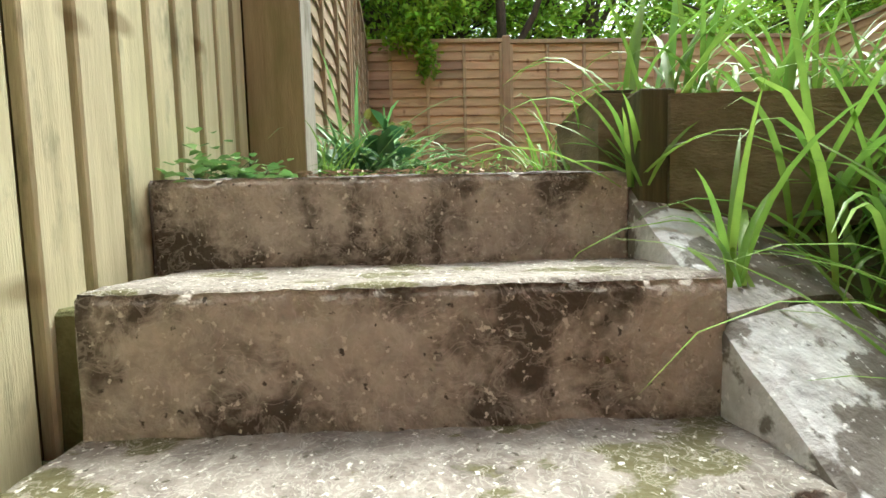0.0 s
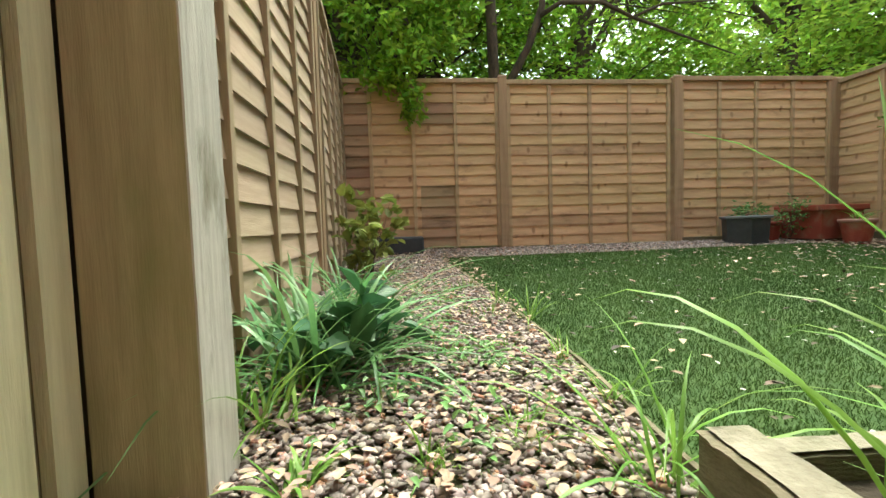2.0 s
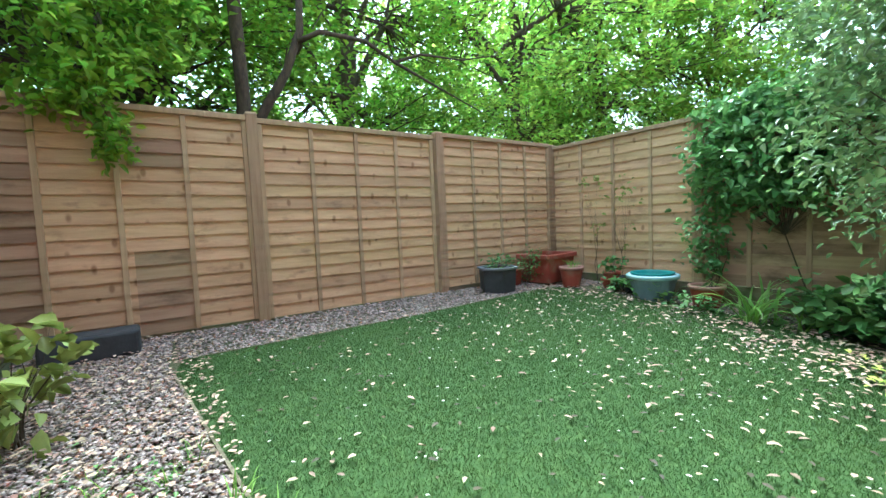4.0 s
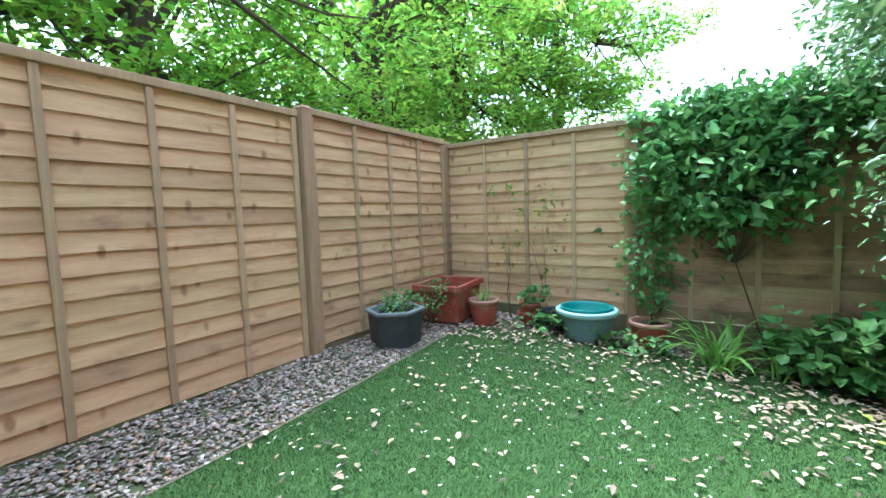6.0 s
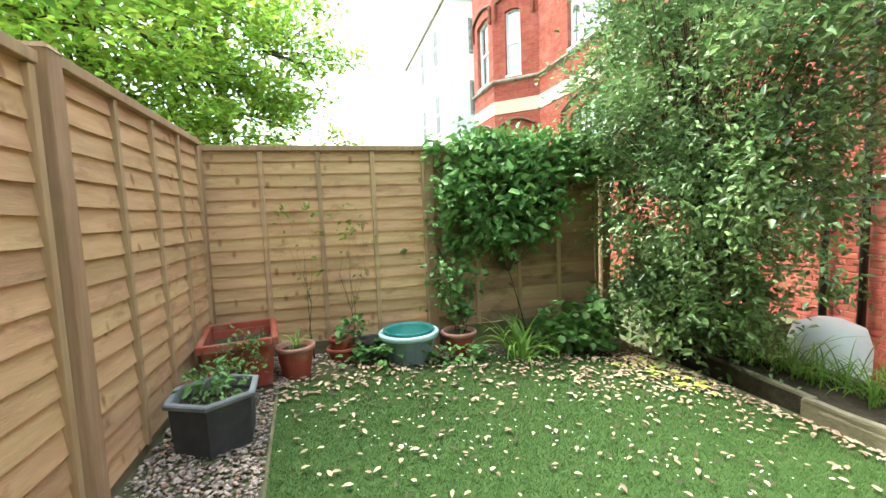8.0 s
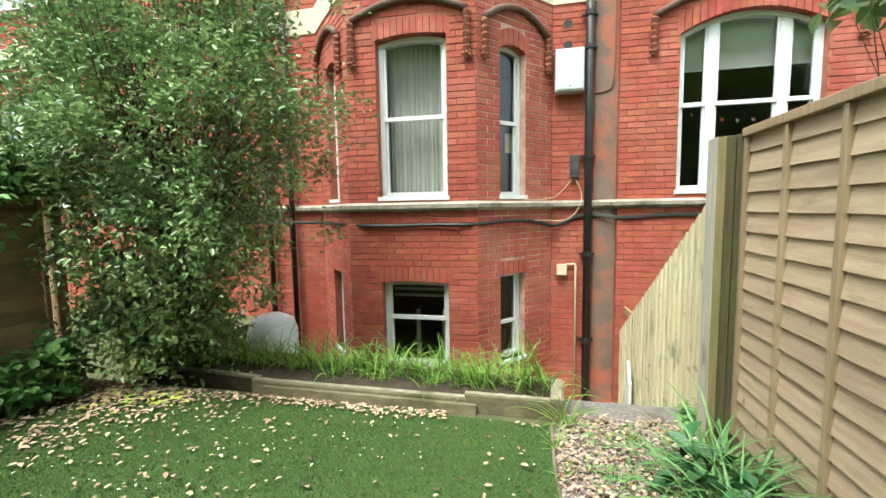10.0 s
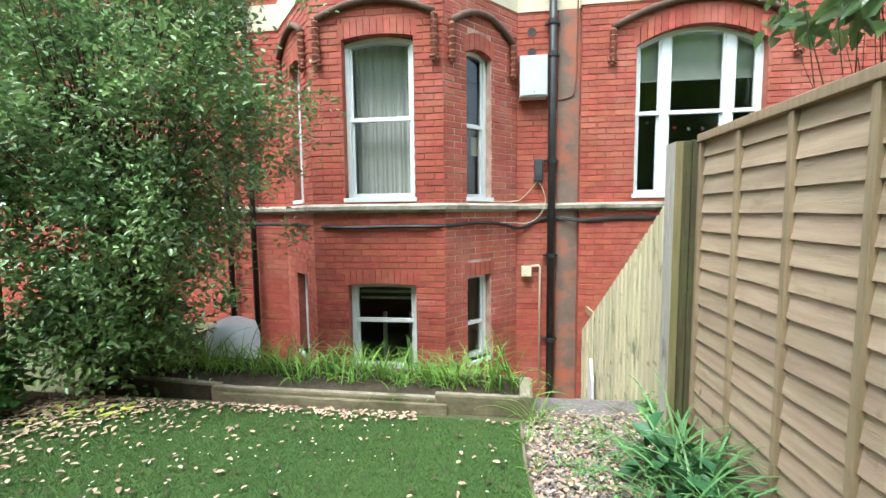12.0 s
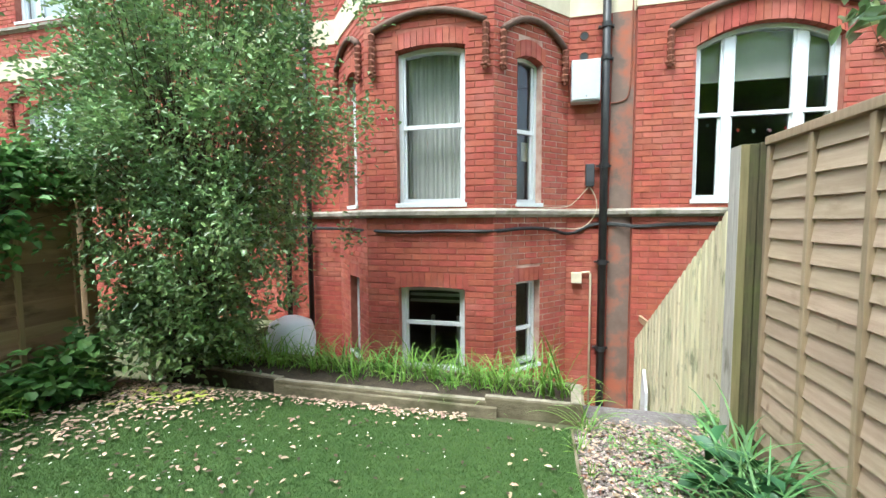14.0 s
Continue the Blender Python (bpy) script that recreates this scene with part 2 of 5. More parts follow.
M_BLACK = mat("black_pipe", (0.012, 0.012, 0.013), (0.03, 0.03, 0.03), 8, rough=0.45, bump=0.1)
# dark colour that stands in for the gloom of unlit rooms
M_DARK = mat("unlit_interior_dark", (0.10, 0.10, 0.10), (0.17, 0.165, 0.16), 2, rough=0.9, bump=0)
M_CURT = mat("curtain_cloth", (0.62, 0.62, 0.60), (0.74, 0.74, 0.72), 4, rough=0.9, bump=0.1)
M_SOIL = mat("soil", (0.035, 0.025, 0.018), (0.08, 0.06, 0.04), 14, rough=1.0, bump=0.8, fine=60)
M_LAWNB = mat("turf_backing", (0.036, 0.076, 0.018), (0.066, 0.112, 0.028), 20, rough=0.95, bump=0.5)
M_TURF = mat("artificial_turf", (0.056, 0.112, 0.028), (0.104, 0.170, 0.046), 1.3, rough=0.7, bump=0, isl=0.18, trans=0.06, spec=0.2)
M_STRAP = mat("strap_leaf", (0.13, 0.26, 0.05), (0.26, 0.44, 0.08), 5, rough=0.4, bump=0.05, rnd=0.25, trans=0.35)
M_STRAPC = mat("clump_leaf", (0.085, 0.20, 0.065), (0.19, 0.36, 0.13), 5, rough=0.4, bump=0.05, rnd=0.3, trans=0.3)
M_DOCK = mat("dark_broad_leaf", (0.035, 0.11, 0.045), (0.08, 0.20, 0.08), 6, rough=0.45, bump=0.1, isl=0.25, trans=0.2)
M_STRAPI = mat("strap_leaf_far", (0.13, 0.26, 0.05), (0.26, 0.44, 0.08), 5, rough=0.4, bump=0.05, isl=0.3, trans=0.35)
M_SHRUB = mat("shrub_leaf", (0.09, 0.16, 0.06), (0.31, 0.44, 0.175), 2.2, rough=0.3, bump=0, isl=0.45, trans=0.3, spec=0.6)
M_BUSH = mat("climber_leaf", (0.10, 0.215, 0.065), (0.23, 0.40, 0.125), 3, rough=0.45, bump=0, isl=0.3, trans=0.25)
M_YOUNG = mat("yellow_green_leaf", (0.20, 0.24, 0.05), (0.32, 0.38, 0.10), 6, rough=0.5, bump=0, isl=0.3, trans=0.35)
M_TREEL = mat("tree_leaf", (0.13, 0.26, 0.03), (0.40, 0.60, 0.08), 0.7, rough=0.4, bump=0, isl=0.5, trans=0.65)
# lighter copy of tree_leaf: sky light through the right hand trees, as colour
M_TREEB = mat("backlit_tree_leaf", (0.18, 0.32, 0.045), (0.48, 0.66, 0.12), 0.7, rough=0.4, bump=0, isl=0.5, trans=0.68)
M_BARK = mat("bark", (0.05, 0.04, 0.03), (0.12, 0.09, 0.06), 10, (3, 3, 1), 0.95, 0.8, 30)
M_PEBBLE = mat("gravel_stone", (0.17, 0.12, 0.10), (0.56, 0.48, 0.455), 26, rough=0.85, bump=0.2, isl=0.5, c3=(0.40, 0.21, 0.13), s3=26, t3=(0.56, 0.60))
M_DRY = mat("dry_leaf", (0.30, 0.18, 0.12), (0.56, 0.43, 0.32), 14, rough=0.7, bump=0.1, isl=0.55)
M_TPOT = mat("terracotta_plastic", (0.28, 0.055, 0.04), (0.36, 0.085, 0.055), 6, rough=0.55, bump=0.15, c3=(0.30, 0.16, 0.11), s3=6)
M_GRIM = mat("faded_charcoal_rim", (0.13, 0.14, 0.155), (0.22, 0.23, 0.25), 8, rough=0.7, bump=0.3)
M_TPALE = mat("faded_terracotta_rim", (0.36, 0.17, 0.13), (0.48, 0.27, 0.22), 10, rough=0.7, bump=0.3)
M_GPOT = mat("charcoal_pot", (0.03, 0.033, 0.038), (0.06, 0.063, 0.07), 8, rough=0.6, bump=0.2)
M_BPOT = mat("blue_grey_plastic", (0.14, 0.20, 0.235), (0.20, 0.27, 0.31), 6, rough=0.5, bump=0.1)
M_BRIM = mat("pale_blue_plastic", (0.36, 0.55, 0.62), (0.45, 0.63, 0.70), 6, rough=0.5, bump=0.1)
M_TEAL = mat("teal_plastic", (0.02, 0.17, 0.17), (0.04, 0.24, 0.23), 6, rough=0.5, bump=0.1)
M_GLASS = glass_mat()
M_GROUND = mat("rough_ground", (0.06, 0.07, 0.03), (0.12, 0.12, 0.06), 3, rough=1.0, bump=0.6)
M_METER = mat("grey_box", (0.50, 0.52, 0.54), (0.58, 0.60, 0.62), 4, rough=0.4, bump=0.02)


# ---- mesh building ----
class MB:
    """Collects vertices and faces for one mesh."""

    def __init__(self):
        self.v, self.f = [], []

    def box(self, x0, x1, y0, y1, z0, z1, m=None, taper=0.0):
        i = len(self.v)
        t = taper
        pts = [(x0, y0, z0), (x1, y0, z0), (x1, y1, z0), (x0, y1, z0), (x0 + t, y0 + t, z1), (x1 - t, y0 + t, z1), (x1 - t, y1 - t, z1), (x0 + t, y1 - t, z1)]
        self.v += [tuple(m @ Vector(p)) for p in pts] if m else pts
        self.f += [tuple(i + k for k in q) for q in ((3, 2, 1, 0), (4, 5, 6, 7), (0, 1, 5, 4), (1, 2, 6, 5), (2, 3, 7, 6), (3, 0, 4, 7))]
        return self

    def face(self, pts):
        i = len(self.v)
        self.v += [tuple(p) for p in pts]
        self.f.append(tuple(range(i, i + len(pts))))
        return self

    def prism(self, poly, a, b, to):
        """An extruded outline: to(u, v, d) gives the place; depth from a to b."""
        i, n = len(self.v), len(poly)
        self.v += [tuple(to(u, v, a)) for u, v in poly] + [tuple(to(u, v, b)) for u, v in poly]
        self.f += [tuple(i + k for k in range(n))[::-1], tuple(i + n + k for k in range(n))]
        self.f += [(i + k, i + (k + 1) % n, i + n + (k + 1) % n, i + n + k) for k in range(n)]
        return self

    def tube(self, pts, radii, n=8, cap=True):
        pts = [Vector(p) for p in pts]
        if not hasattr(radii, "__len__"):
            radii = [radii] * len(pts)
        i0 = len(self.v)
        for k, p in enumerate(pts):
            d = (pts[min(k + 1, len(pts) - 1)] - pts[max(k - 1, 0)]).normalized()
            a = d.orthogonal().normalized() if k == 0 else (a - d * a.dot(d)).normalized()
            b = d.cross(a)
            self.v += [tuple(p + (a * math.cos(2 * math.pi * j / n) + b * math.sin(2 * math.pi * j / n)) * radii[k]) for j in range(n)]
        for k in range(len(pts) - 1):
            for j in range(n):
                q, r = i0 + k * n, i0 + (k + 1) * n
                self.f.append((q + j, q + (j + 1) % n, r + (j + 1) % n, r + j))
        if cap:
            self.f += [tuple(i0 + j for j in range(n))[::-1], tuple(i0 + (len(pts) - 1) * n + j for j in range(n))]
        return self

    def lathe(self, prof, n=32, c=(0, 0), sides=None, caps=(True, True)):
        """Turns a profile of (radius, z) round the upright line through c."""
        n = sides or n
        i0 = len(self.v)
        for r, z in prof:
            self.v += [(c[0] + r * math.cos(2 * math.pi * (j + 0.5) / n), c[1] + r * math.sin(2 * math.pi * (j + 0.5) / n), z) for j in range(n)]
        for k in range(len(prof) - 1):
            q, r = i0 + k * n, i0 + (k + 1) * n
            self.f += [(q + j, q + (j + 1) % n, r + (j + 1) % n, r + j) for j in range(n)]
        if caps[0]:
            self.f.append(tuple(i0 + j for j in range(n))[::-1])
        if caps[1]:
            self.f.append(tuple(i0 + (len(prof) - 1) * n + j for j in range(n)))
        return self

    def data(self, name, material, smooth=False):
        me = bpy.data.meshes.new(name)
        me.from_pydata(self.v, [], self.f)
        me.materials.append(material)
        if smooth:
            me.shade_smooth()
        return me

    def ob(self, name, material, parent=None, label="", category="", group="", kind="", smooth=False, bevel=0.0):
        o = new(name, self.data(name, material, smooth))
        if parent:
            o.parent = parent
        if bevel:
            bv = o.modifiers.new("bevel", "BEVEL")
            bv.width, bv.segments = bevel, 2
        return tagged(o, label, category, group, kind)


def empty(name, label="", category="", group="", kind="", at=(0, 0, 0), rz=0):
    o = new(name)
    o.empty_display_size = 0.1
    o.matrix_basis = pose(*at, 0, 0, rz)
    return tagged(o, label, category, group, kind)


def np_mesh(name, verts, faces, material):
    """A mesh of many small like pieces, from arrays."""
    me = bpy.data.meshes.new(name)
    verts, faces = np.asarray(verts, dtype=np.float32), np.asarray(faces, dtype=np.int32)
    k = faces.shape[1]
    me.vertices.add(len(verts))
    me.vertices.foreach_set("co", verts.ravel())
    me.loops.add(faces.size)
    me.loops.foreach_set("vertex_index", faces.ravel())
    me.polygons.add(len(faces))
    me.polygons.foreach_set("loop_start", np.arange(0, faces.size, k, dtype=np.int32))
    me.update(calc_edges=True)
    me.materials.append(material)
    return me


def unit(a):
    return a / np.maximum(np.linalg.norm(a, axis=1, keepdims=True), 1e-9)


def leaves(name, centres, size, material, rng, flat=0.3, wide=0.45, out=None, fold=0.18, fine=True):
    """Leaves as folded, pointed blades. flat: how far they lie level; out: a way that they point."""
    n = len(centres)
    d = unit(rng.normal(size=(n, 3)) * np.array([1, 1, 1 - flat]) + (out if out is not None else 0))
    up = unit(rng.normal(size=(n, 3)) * (1 - flat) + np.array([0, 0, 1.0]) * (flat * 2 + 0.3))
    s = unit(np.cross(d, up))
    u = np.cross(s, d)
    L = (size * rng.uniform(0.6, 1.25, n))[:, None]
    W = L * wide * 0.5
    a = centres - d * L * 0.5
    tip = centres + d * L * 0.5 - u * L * 0.12
    if fine:
        m1, m2 = a + d * L * 0.28, a + d * L * 0.68
        e = u * L * fold
        v = np.stack([a, m1 + s * W + e, m2 + s * W * 0.8 + e * 0.7, tip, m2 - s * W * 0.8 + e * 0.7, m1 - s * W + e], 1).reshape(-1, 3)
        i = np.arange(n)[:, None] * 6
        f = np.concatenate([i + np.array([[0, 1, 2, 3]]), i + np.array([[0, 3, 4, 5]])], 0)
    else:
        m1 = a + d * L * 0.45
        v = np.stack([a, m1 + s * W + u * L * fold, tip, m1 - s * W + u * L * fold], 1).reshape(-1, 3)
        i = np.arange(n)[:, None] * 4
        f = np.concatenate([i + np.array([[0, 1, 2]]), i + np.array([[0, 2, 3]])], 0)
    return np_mesh(name, v, f, material)


def strap(base, ang, length, width, lean, droop, segs=7, rng=random):
    """One arching strap leaf with a keel; returns vertices and faces."""
    v, f = [], []
    out = Vector((math.cos(ang), math.sin(ang), 0))
    side = Vector((-math.sin(ang), math.cos(ang), 0))
    p, th = Vector(base), math.radians(90 - lean)
    tw = rng.uniform(-0.5, 0.5)
    for k in range(segs + 1):
        t = k / segs
        w = width * 0.5 * (min(1, 0.55 + 1.5 * t) * (1 - t ** 2.5)) + 0.0004
        dvec = out * math.cos(th) + Vector((0, 0, math.sin(th)))
        nrm = side.cross(dvec)
        sd = (side * math.cos(tw * t) + nrm * math.sin(tw * t))
        v += [tuple(p - sd * w), tuple(p - nrm * w * 0.35), tuple(p + sd * w)]
        if k < segs:
            p = p + dvec * (length / segs)
            th -= math.radians(droop) * (0.4 + 1.2 * t) / segs
            q = k * 3
            f += [(q, q + 1, q + 4, q + 3), (q + 1, q + 2, q + 5, q + 4)]
    return v, f


def strap_plant(x, y, z, n, length, width, lean=(5, 40), droop=(40, 120), seed=0, label="clump of green arching strap leaves", spread=0.05, parts=True, material=None):
    r = random.Random(seed)
    e = empty("strap_plant", label, "plant", "strap leaved plants", at=(x, y, z))
    allv, allf = [], []
    for k in range(n):
        v, f = strap((r.gauss(0, spread), r.gauss(0, spread), -0.01), r.uniform(0, 6.283), length * r.uniform(0.55, 1.15), width * r.uniform(0.7, 1.2), r.uniform(*lean), r.uniform(*droop), rng=r)
        if parts:
            me = bpy.data.meshes.new("leaf")
            me.from_pydata(v, [], f)
            me.materials.append(material or M_STRAP)
            me.shade_smooth()
            new("leaf", me).parent = e
        else:
            i = len(allv)
            allv += v
            allf += [tuple(i + q for q in w) for w in f]
    if not parts:
        me = bpy.data.meshes.new("foliage")
        me.from_pydata(allv, [], allf)
        me.materials.append(material or M_STRAPI)
        o = new("foliage", me)
        o.parent = e
        tagged(o, kind="stuff")
    return e


def leafy(name, label, category, centre, radii, n, size, material, seed, twigs=60, stems=5, base=None, flat=0.35, wide=0.5, shell=0.55, hollow=0.35, bark=M_BARK, r0=0.02, clump=0.09):
    """A bush: stems, twigs and many small leaves in uneven tufts."""
    r = np.random.default_rng(seed)
    e = empty(name, label, category)
    c, rad = np.array(centre, float), np.array(radii, float)
    base = Vector(base or (centre[0], centre[1], centre[2] - radii[2]))
    d = unit(r.normal(size=(twigs, 3)))
    k = r.uniform(hollow, 1.0, (twigs, 1)) ** shell
    bump = 1 + 0.16 * np.sin(d[:, :1] * 5 + seed) * np.cos(d[:, 1:2] * 6) + r.normal(0, 0.06, (twigs, 1))
    tips = c + d * rad * k * bump
    mb = MB()
    mids = [base.lerp(Vector(c), 0.45) + Vector(r.normal(0, 0.12, 3) * rad) for _ in range(stems)]
    for m in mids:
        top = m.lerp(Vector(c), 0.6) + Vector(r.normal(0, 0.2, 3) * rad) + Vector((0, 0, rad[2] * 0.5))
        mb.tube([base + Vector((*r.normal(0, r0 * 1.6, 2), 0)), base.lerp(m, 0.5) + Vector(r.normal(0, 0.03, 3)), m, m.lerp(top, 0.5) + Vector(r.normal(0, 0.05, 3)), top], [r0, r0 * 0.85, r0 * 0.7, r0 * 0.45, r0 * 0.2], 6)
    for t in tips[: twigs // 2]:
        m = min(mids, key=lambda q: (q - Vector(t)).length)
        h = m.lerp(Vector(t), 0.5) + Vector(r.normal(0, 0.04, 3)) - Vector((0, 0, 0.04 * rad[2]))
        mb.tube([m, h, Vector(t)], [r0 * 0.35, r0 * 0.22, r0 * 0.08], 4, cap=False)
    mb.ob("branchwork", bark, e, smooth=True, kind="stuff")
    idx = r.integers(0, twigs, n)
    cl = clump * (0.6 + 0.8 * r.uniform(size=(twigs, 1)))
    pts = tips[idx] + r.normal(size=(n, 3)) * cl[idx]
    out = unit(pts - c) * 0.7
    o = new("foliage", leaves("foliage", pts, size, material, r, flat=flat, wide=wide, out=out))
    o.parent = e
    tagged(o, kind="stuff")
    return e

# ---- large structure ----
FX, BY, RX = -0.57, 5.07, 4.78        # faces of the side, far and opposite fences
HY, BAY = -1.55, -0.6                 # house wall and bay front
SX0, SX1 = -0.52, 0.42                # stair width
STEPS = [(0.90, -0.17), (0.60, -0.36), (0.40, -0.57), (0.14, -0.79), (-0.12, -1.01), (-0.38, -1.22)]
AREA = -1.35


def g(y):
    """Height of the garden's ground, which rises gently away from the house."""
    return -0.14 + 0.065 * (min(max(y, 1.0), 6) - 1.5)


def height(x, y):
    if y >= 1.28:
        return g(y)
    if x > SX1 + 0.2 and x < 4.8:
        t = min(1, max(0, (y + 0.15) / 1.0))
        return AREA + t * (-0.30 - AREA)
    if x < 4.8 and x > -0.7 and y > -3:
        return AREA - 0.02
    return -0.3


def ground():
    xs = [-900, -200, -60, -20, -8, -3, -0.71, -0.70, -0.55, 0.60, 0.62, 0.64, 1.5, 2.5, 3.5, 4.79, 4.81, 8, 14, 30, 80, 300, 900]
    ys = [-900, -200, -60, -20, -6, -3.01, -2.99, -1.5, -0.6, -0.15, 0.1, 0.35, 0.6, 0.85, 1.24, 1.28, 2, 3, 4, 5, 6.5, 10, 20, 60, 200, 900]
    mb = MB()
    mb.v = [(x, y, height(x, y)) for y in ys for x in xs]
    n = len(xs)
    mb.f = [(j * n + i, j * n + i + 1, (j + 1) * n + i + 1, (j + 1) * n + i) for j in range(len(ys) - 1) for i in range(n - 1)]
    mb.ob("ground", M_GROUND, kind="structure", label="dark bare soil ground rising gently away from the house", category="ground")


ground()


def fence_panel(length=1.74, z1=1.77, n=16, bays=4):
    """A lap fence panel along +x, its battens towards -y, foot at z 0."""
    e = empty("lap_fence", "weathered brown overlap timber fence panel with upright battens", "fence", "fence panels")
    rng = random.Random(3)
    pitch = 0.1056
    slat = []
    for k in range(n):
        z = 0.055 + k * pitch
        mb = MB()
        m = 9
        xs = [length * i / m for i in range(m + 1)]
        wv = [rng.uniform(-0.003, 0.003) for _ in xs]
        for i, x in enumerate(xs):
            mb.v += [(x, -0.011, z + wv[i]), (x, -0.003, z + wv[i]), (x, 0.011, z + pitch + 0.010), (x, 0.005, z + pitch + 0.010)]
        for i in range(m):
            a = i * 4
            mb.f += [(a, a + 4, a + 7, a + 3), (a + 1, a + 2, a + 6, a + 5), (a, a + 1, a + 5, a + 4)]
        mb.f += [(0, 3, 2, 1), (m * 4, m * 4 + 1, m * 4 + 2, m * 4 + 3)]
        mb.ob("slat", M_SLAT, e)
    for i in range(bays + 1):
        x = 0.018 + (length - 0.036) * i / bays
        MB().box(x - 0.018, x + 0.018, -0.027, 0.012, 0.052, z1 - 0.05).ob("batten", M_BATT, e, bevel=0.003)
    MB().box(-0.005, length + 0.005, -0.036, 0.034, z1 - 0.045, z1).ob("capping_rail", M_BATT, e, bevel=0.004)
    MB().box(0, length, -0.006, 0.022, -0.35, 0.05).ob("gravel_board", M_KICK, e, bevel=0.003)
    return e


def fence_post(h=1.78, w=0.09, d=0.09, label="square brown timber fence post"):
    e = empty("fence_post", label, "fence post", "fence posts")
    MB().box(-w / 2, w / 2, -d / 2, d / 2, -0.3, h - 0.02).ob("post", M_POST, e, bevel=0.004)
    MB().box(-w / 2 - 0.004, w / 2 + 0.004, -d / 2 - 0.004, d / 2 + 0.004, h - 0.02, h, taper=0.012).ob("post_cap", M_POST, e)
    return e


P0, Q0, GREY, SHADED = fence_panel(), fence_post(), {}, {}
# far fence, three bays
for x, k, z in ((-0.85, 1.02, 0.07), (1.01, 1.02, 0.055), (2.90, 1.0, 0.09)):
    c = copy_thing(P0, pose(x, BY, z))
    c.scale = (k, 1, 1)
    if x < 0:
        c["label"] = "brown overlap timber fence panel with dark damp slats in the corner"
        for u0, u1, rows in ((0.93, 1.30, (0, 1, 2, 3, 4, 5, 12, 13)), (0.06, 0.43, range(16))):
            for q in rows:
                zz = 0.055 + q * 0.1056
                m = MB()
                m.v = [(xx, yy, z1) for xx in (u0, u1) for yy, z1 in ((-0.014, zz - 0.002), (-0.004, zz - 0.002), (0.008, zz + 0.108), (0.002, zz + 0.108))]
                m.f = [(0, 4, 7, 3), (1, 2, 6, 5), (0, 1, 5, 4), (0, 3, 2, 1), (4, 5, 6, 7), (3, 7, 6, 2)]
                m.ob("slat", M_SLATD, c, "damp dark brown slat")
for x in (0.965, 2.865):
    copy_thing(Q0, pose(x, BY, 0.09))
copy_thing(Q0, pose(4.67, BY, 0.09)).scale = (0.65, 0.65, 0.99)
copy_thing(Q0, pose(4.765, BY + 0.04, 0.08)).scale = (1, 1, 1)
# side fence by the gravel strip: faces +x
for y, turn, k in ((1.565, 90, 0.915), (3.315, 94.0, 0.985)):
    c = copy_thing(P0, pose(FX + 0.01, y, -0.053, 0, 0, turn))
    c.scale = (k, 1, 1.035)
    c["label"] = "pale grey green weathered overlap timber fence panel"
    for o in c.children:
        o.data = GREY.setdefault(o.data.name, o.data.copy())
        o.data.materials[0] = M_SLATG if "slat" in o.name else M_BATTG
copy_thing(Q0, pose(FX, 3.235, -0.01, 0, 0, 90)).scale = (0.75, 0.8, 1.03)
# opposite fence: faces -x
for y, k in ((5.11, 1.068), (3.24, 1.02)):
    c = copy_thing(P0, pose(RX, y, 0.105, 0, 0, -90))
    c.scale = (k, 1, 0.976)
    # shade behind the climber is put into this panel's slat colour
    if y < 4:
        c["label"] = "brown overlap timber fence panel coloured dark for shade behind the climber"
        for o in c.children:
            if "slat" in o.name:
                o.data = SHADED.setdefault(o.data.name, o.data.copy())
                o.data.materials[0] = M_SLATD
copy_thing(Q0, pose(RX - 0.004, 3.225, 0.03, 0, 0, 90)).scale = (0.9, 0.75, 0.99)
copy_thing(Q0, pose(RX, 1.38, 0.0, 0, 0, 90)).scale = (1, 1, 1.0)
for o in (*P0.children_recursive, P0, *Q0.children_recursive, Q0):
    bpy.data.objects.remove(o)
# big post at the head of the stairs
bp = empty("gate_post", "heavy brown timber post with pale weathered edge beside the steps", "fence post")
MB().box(-0.586, -0.403, 1.437, 1.458, -0.35, 1.74).ob("front_board", M_FPOST, bp, bevel=0.003)
MB().box(-0.640, -0.507, 1.460, 1.560, -0.35, 1.75).ob("post", M_DPOST, bp, bevel=0.004)
MB().box(-0.503, -0.452, 1.460, 1.556, -0.35, 1.745).ob("post", M_DPOST, bp, bevel=0.004)
MB().box(-0.450, -0.404, 1.460, 1.570, -0.35, 1.74).ob("edge_board", M_GPOST, bp, bevel=0.004)
MB().box(-0.4035, -0.3995, 1.437, 1.570, -0.35, 1.738).ob("edge_face", M_WEATH, bp, "pale grey weathered edge face")


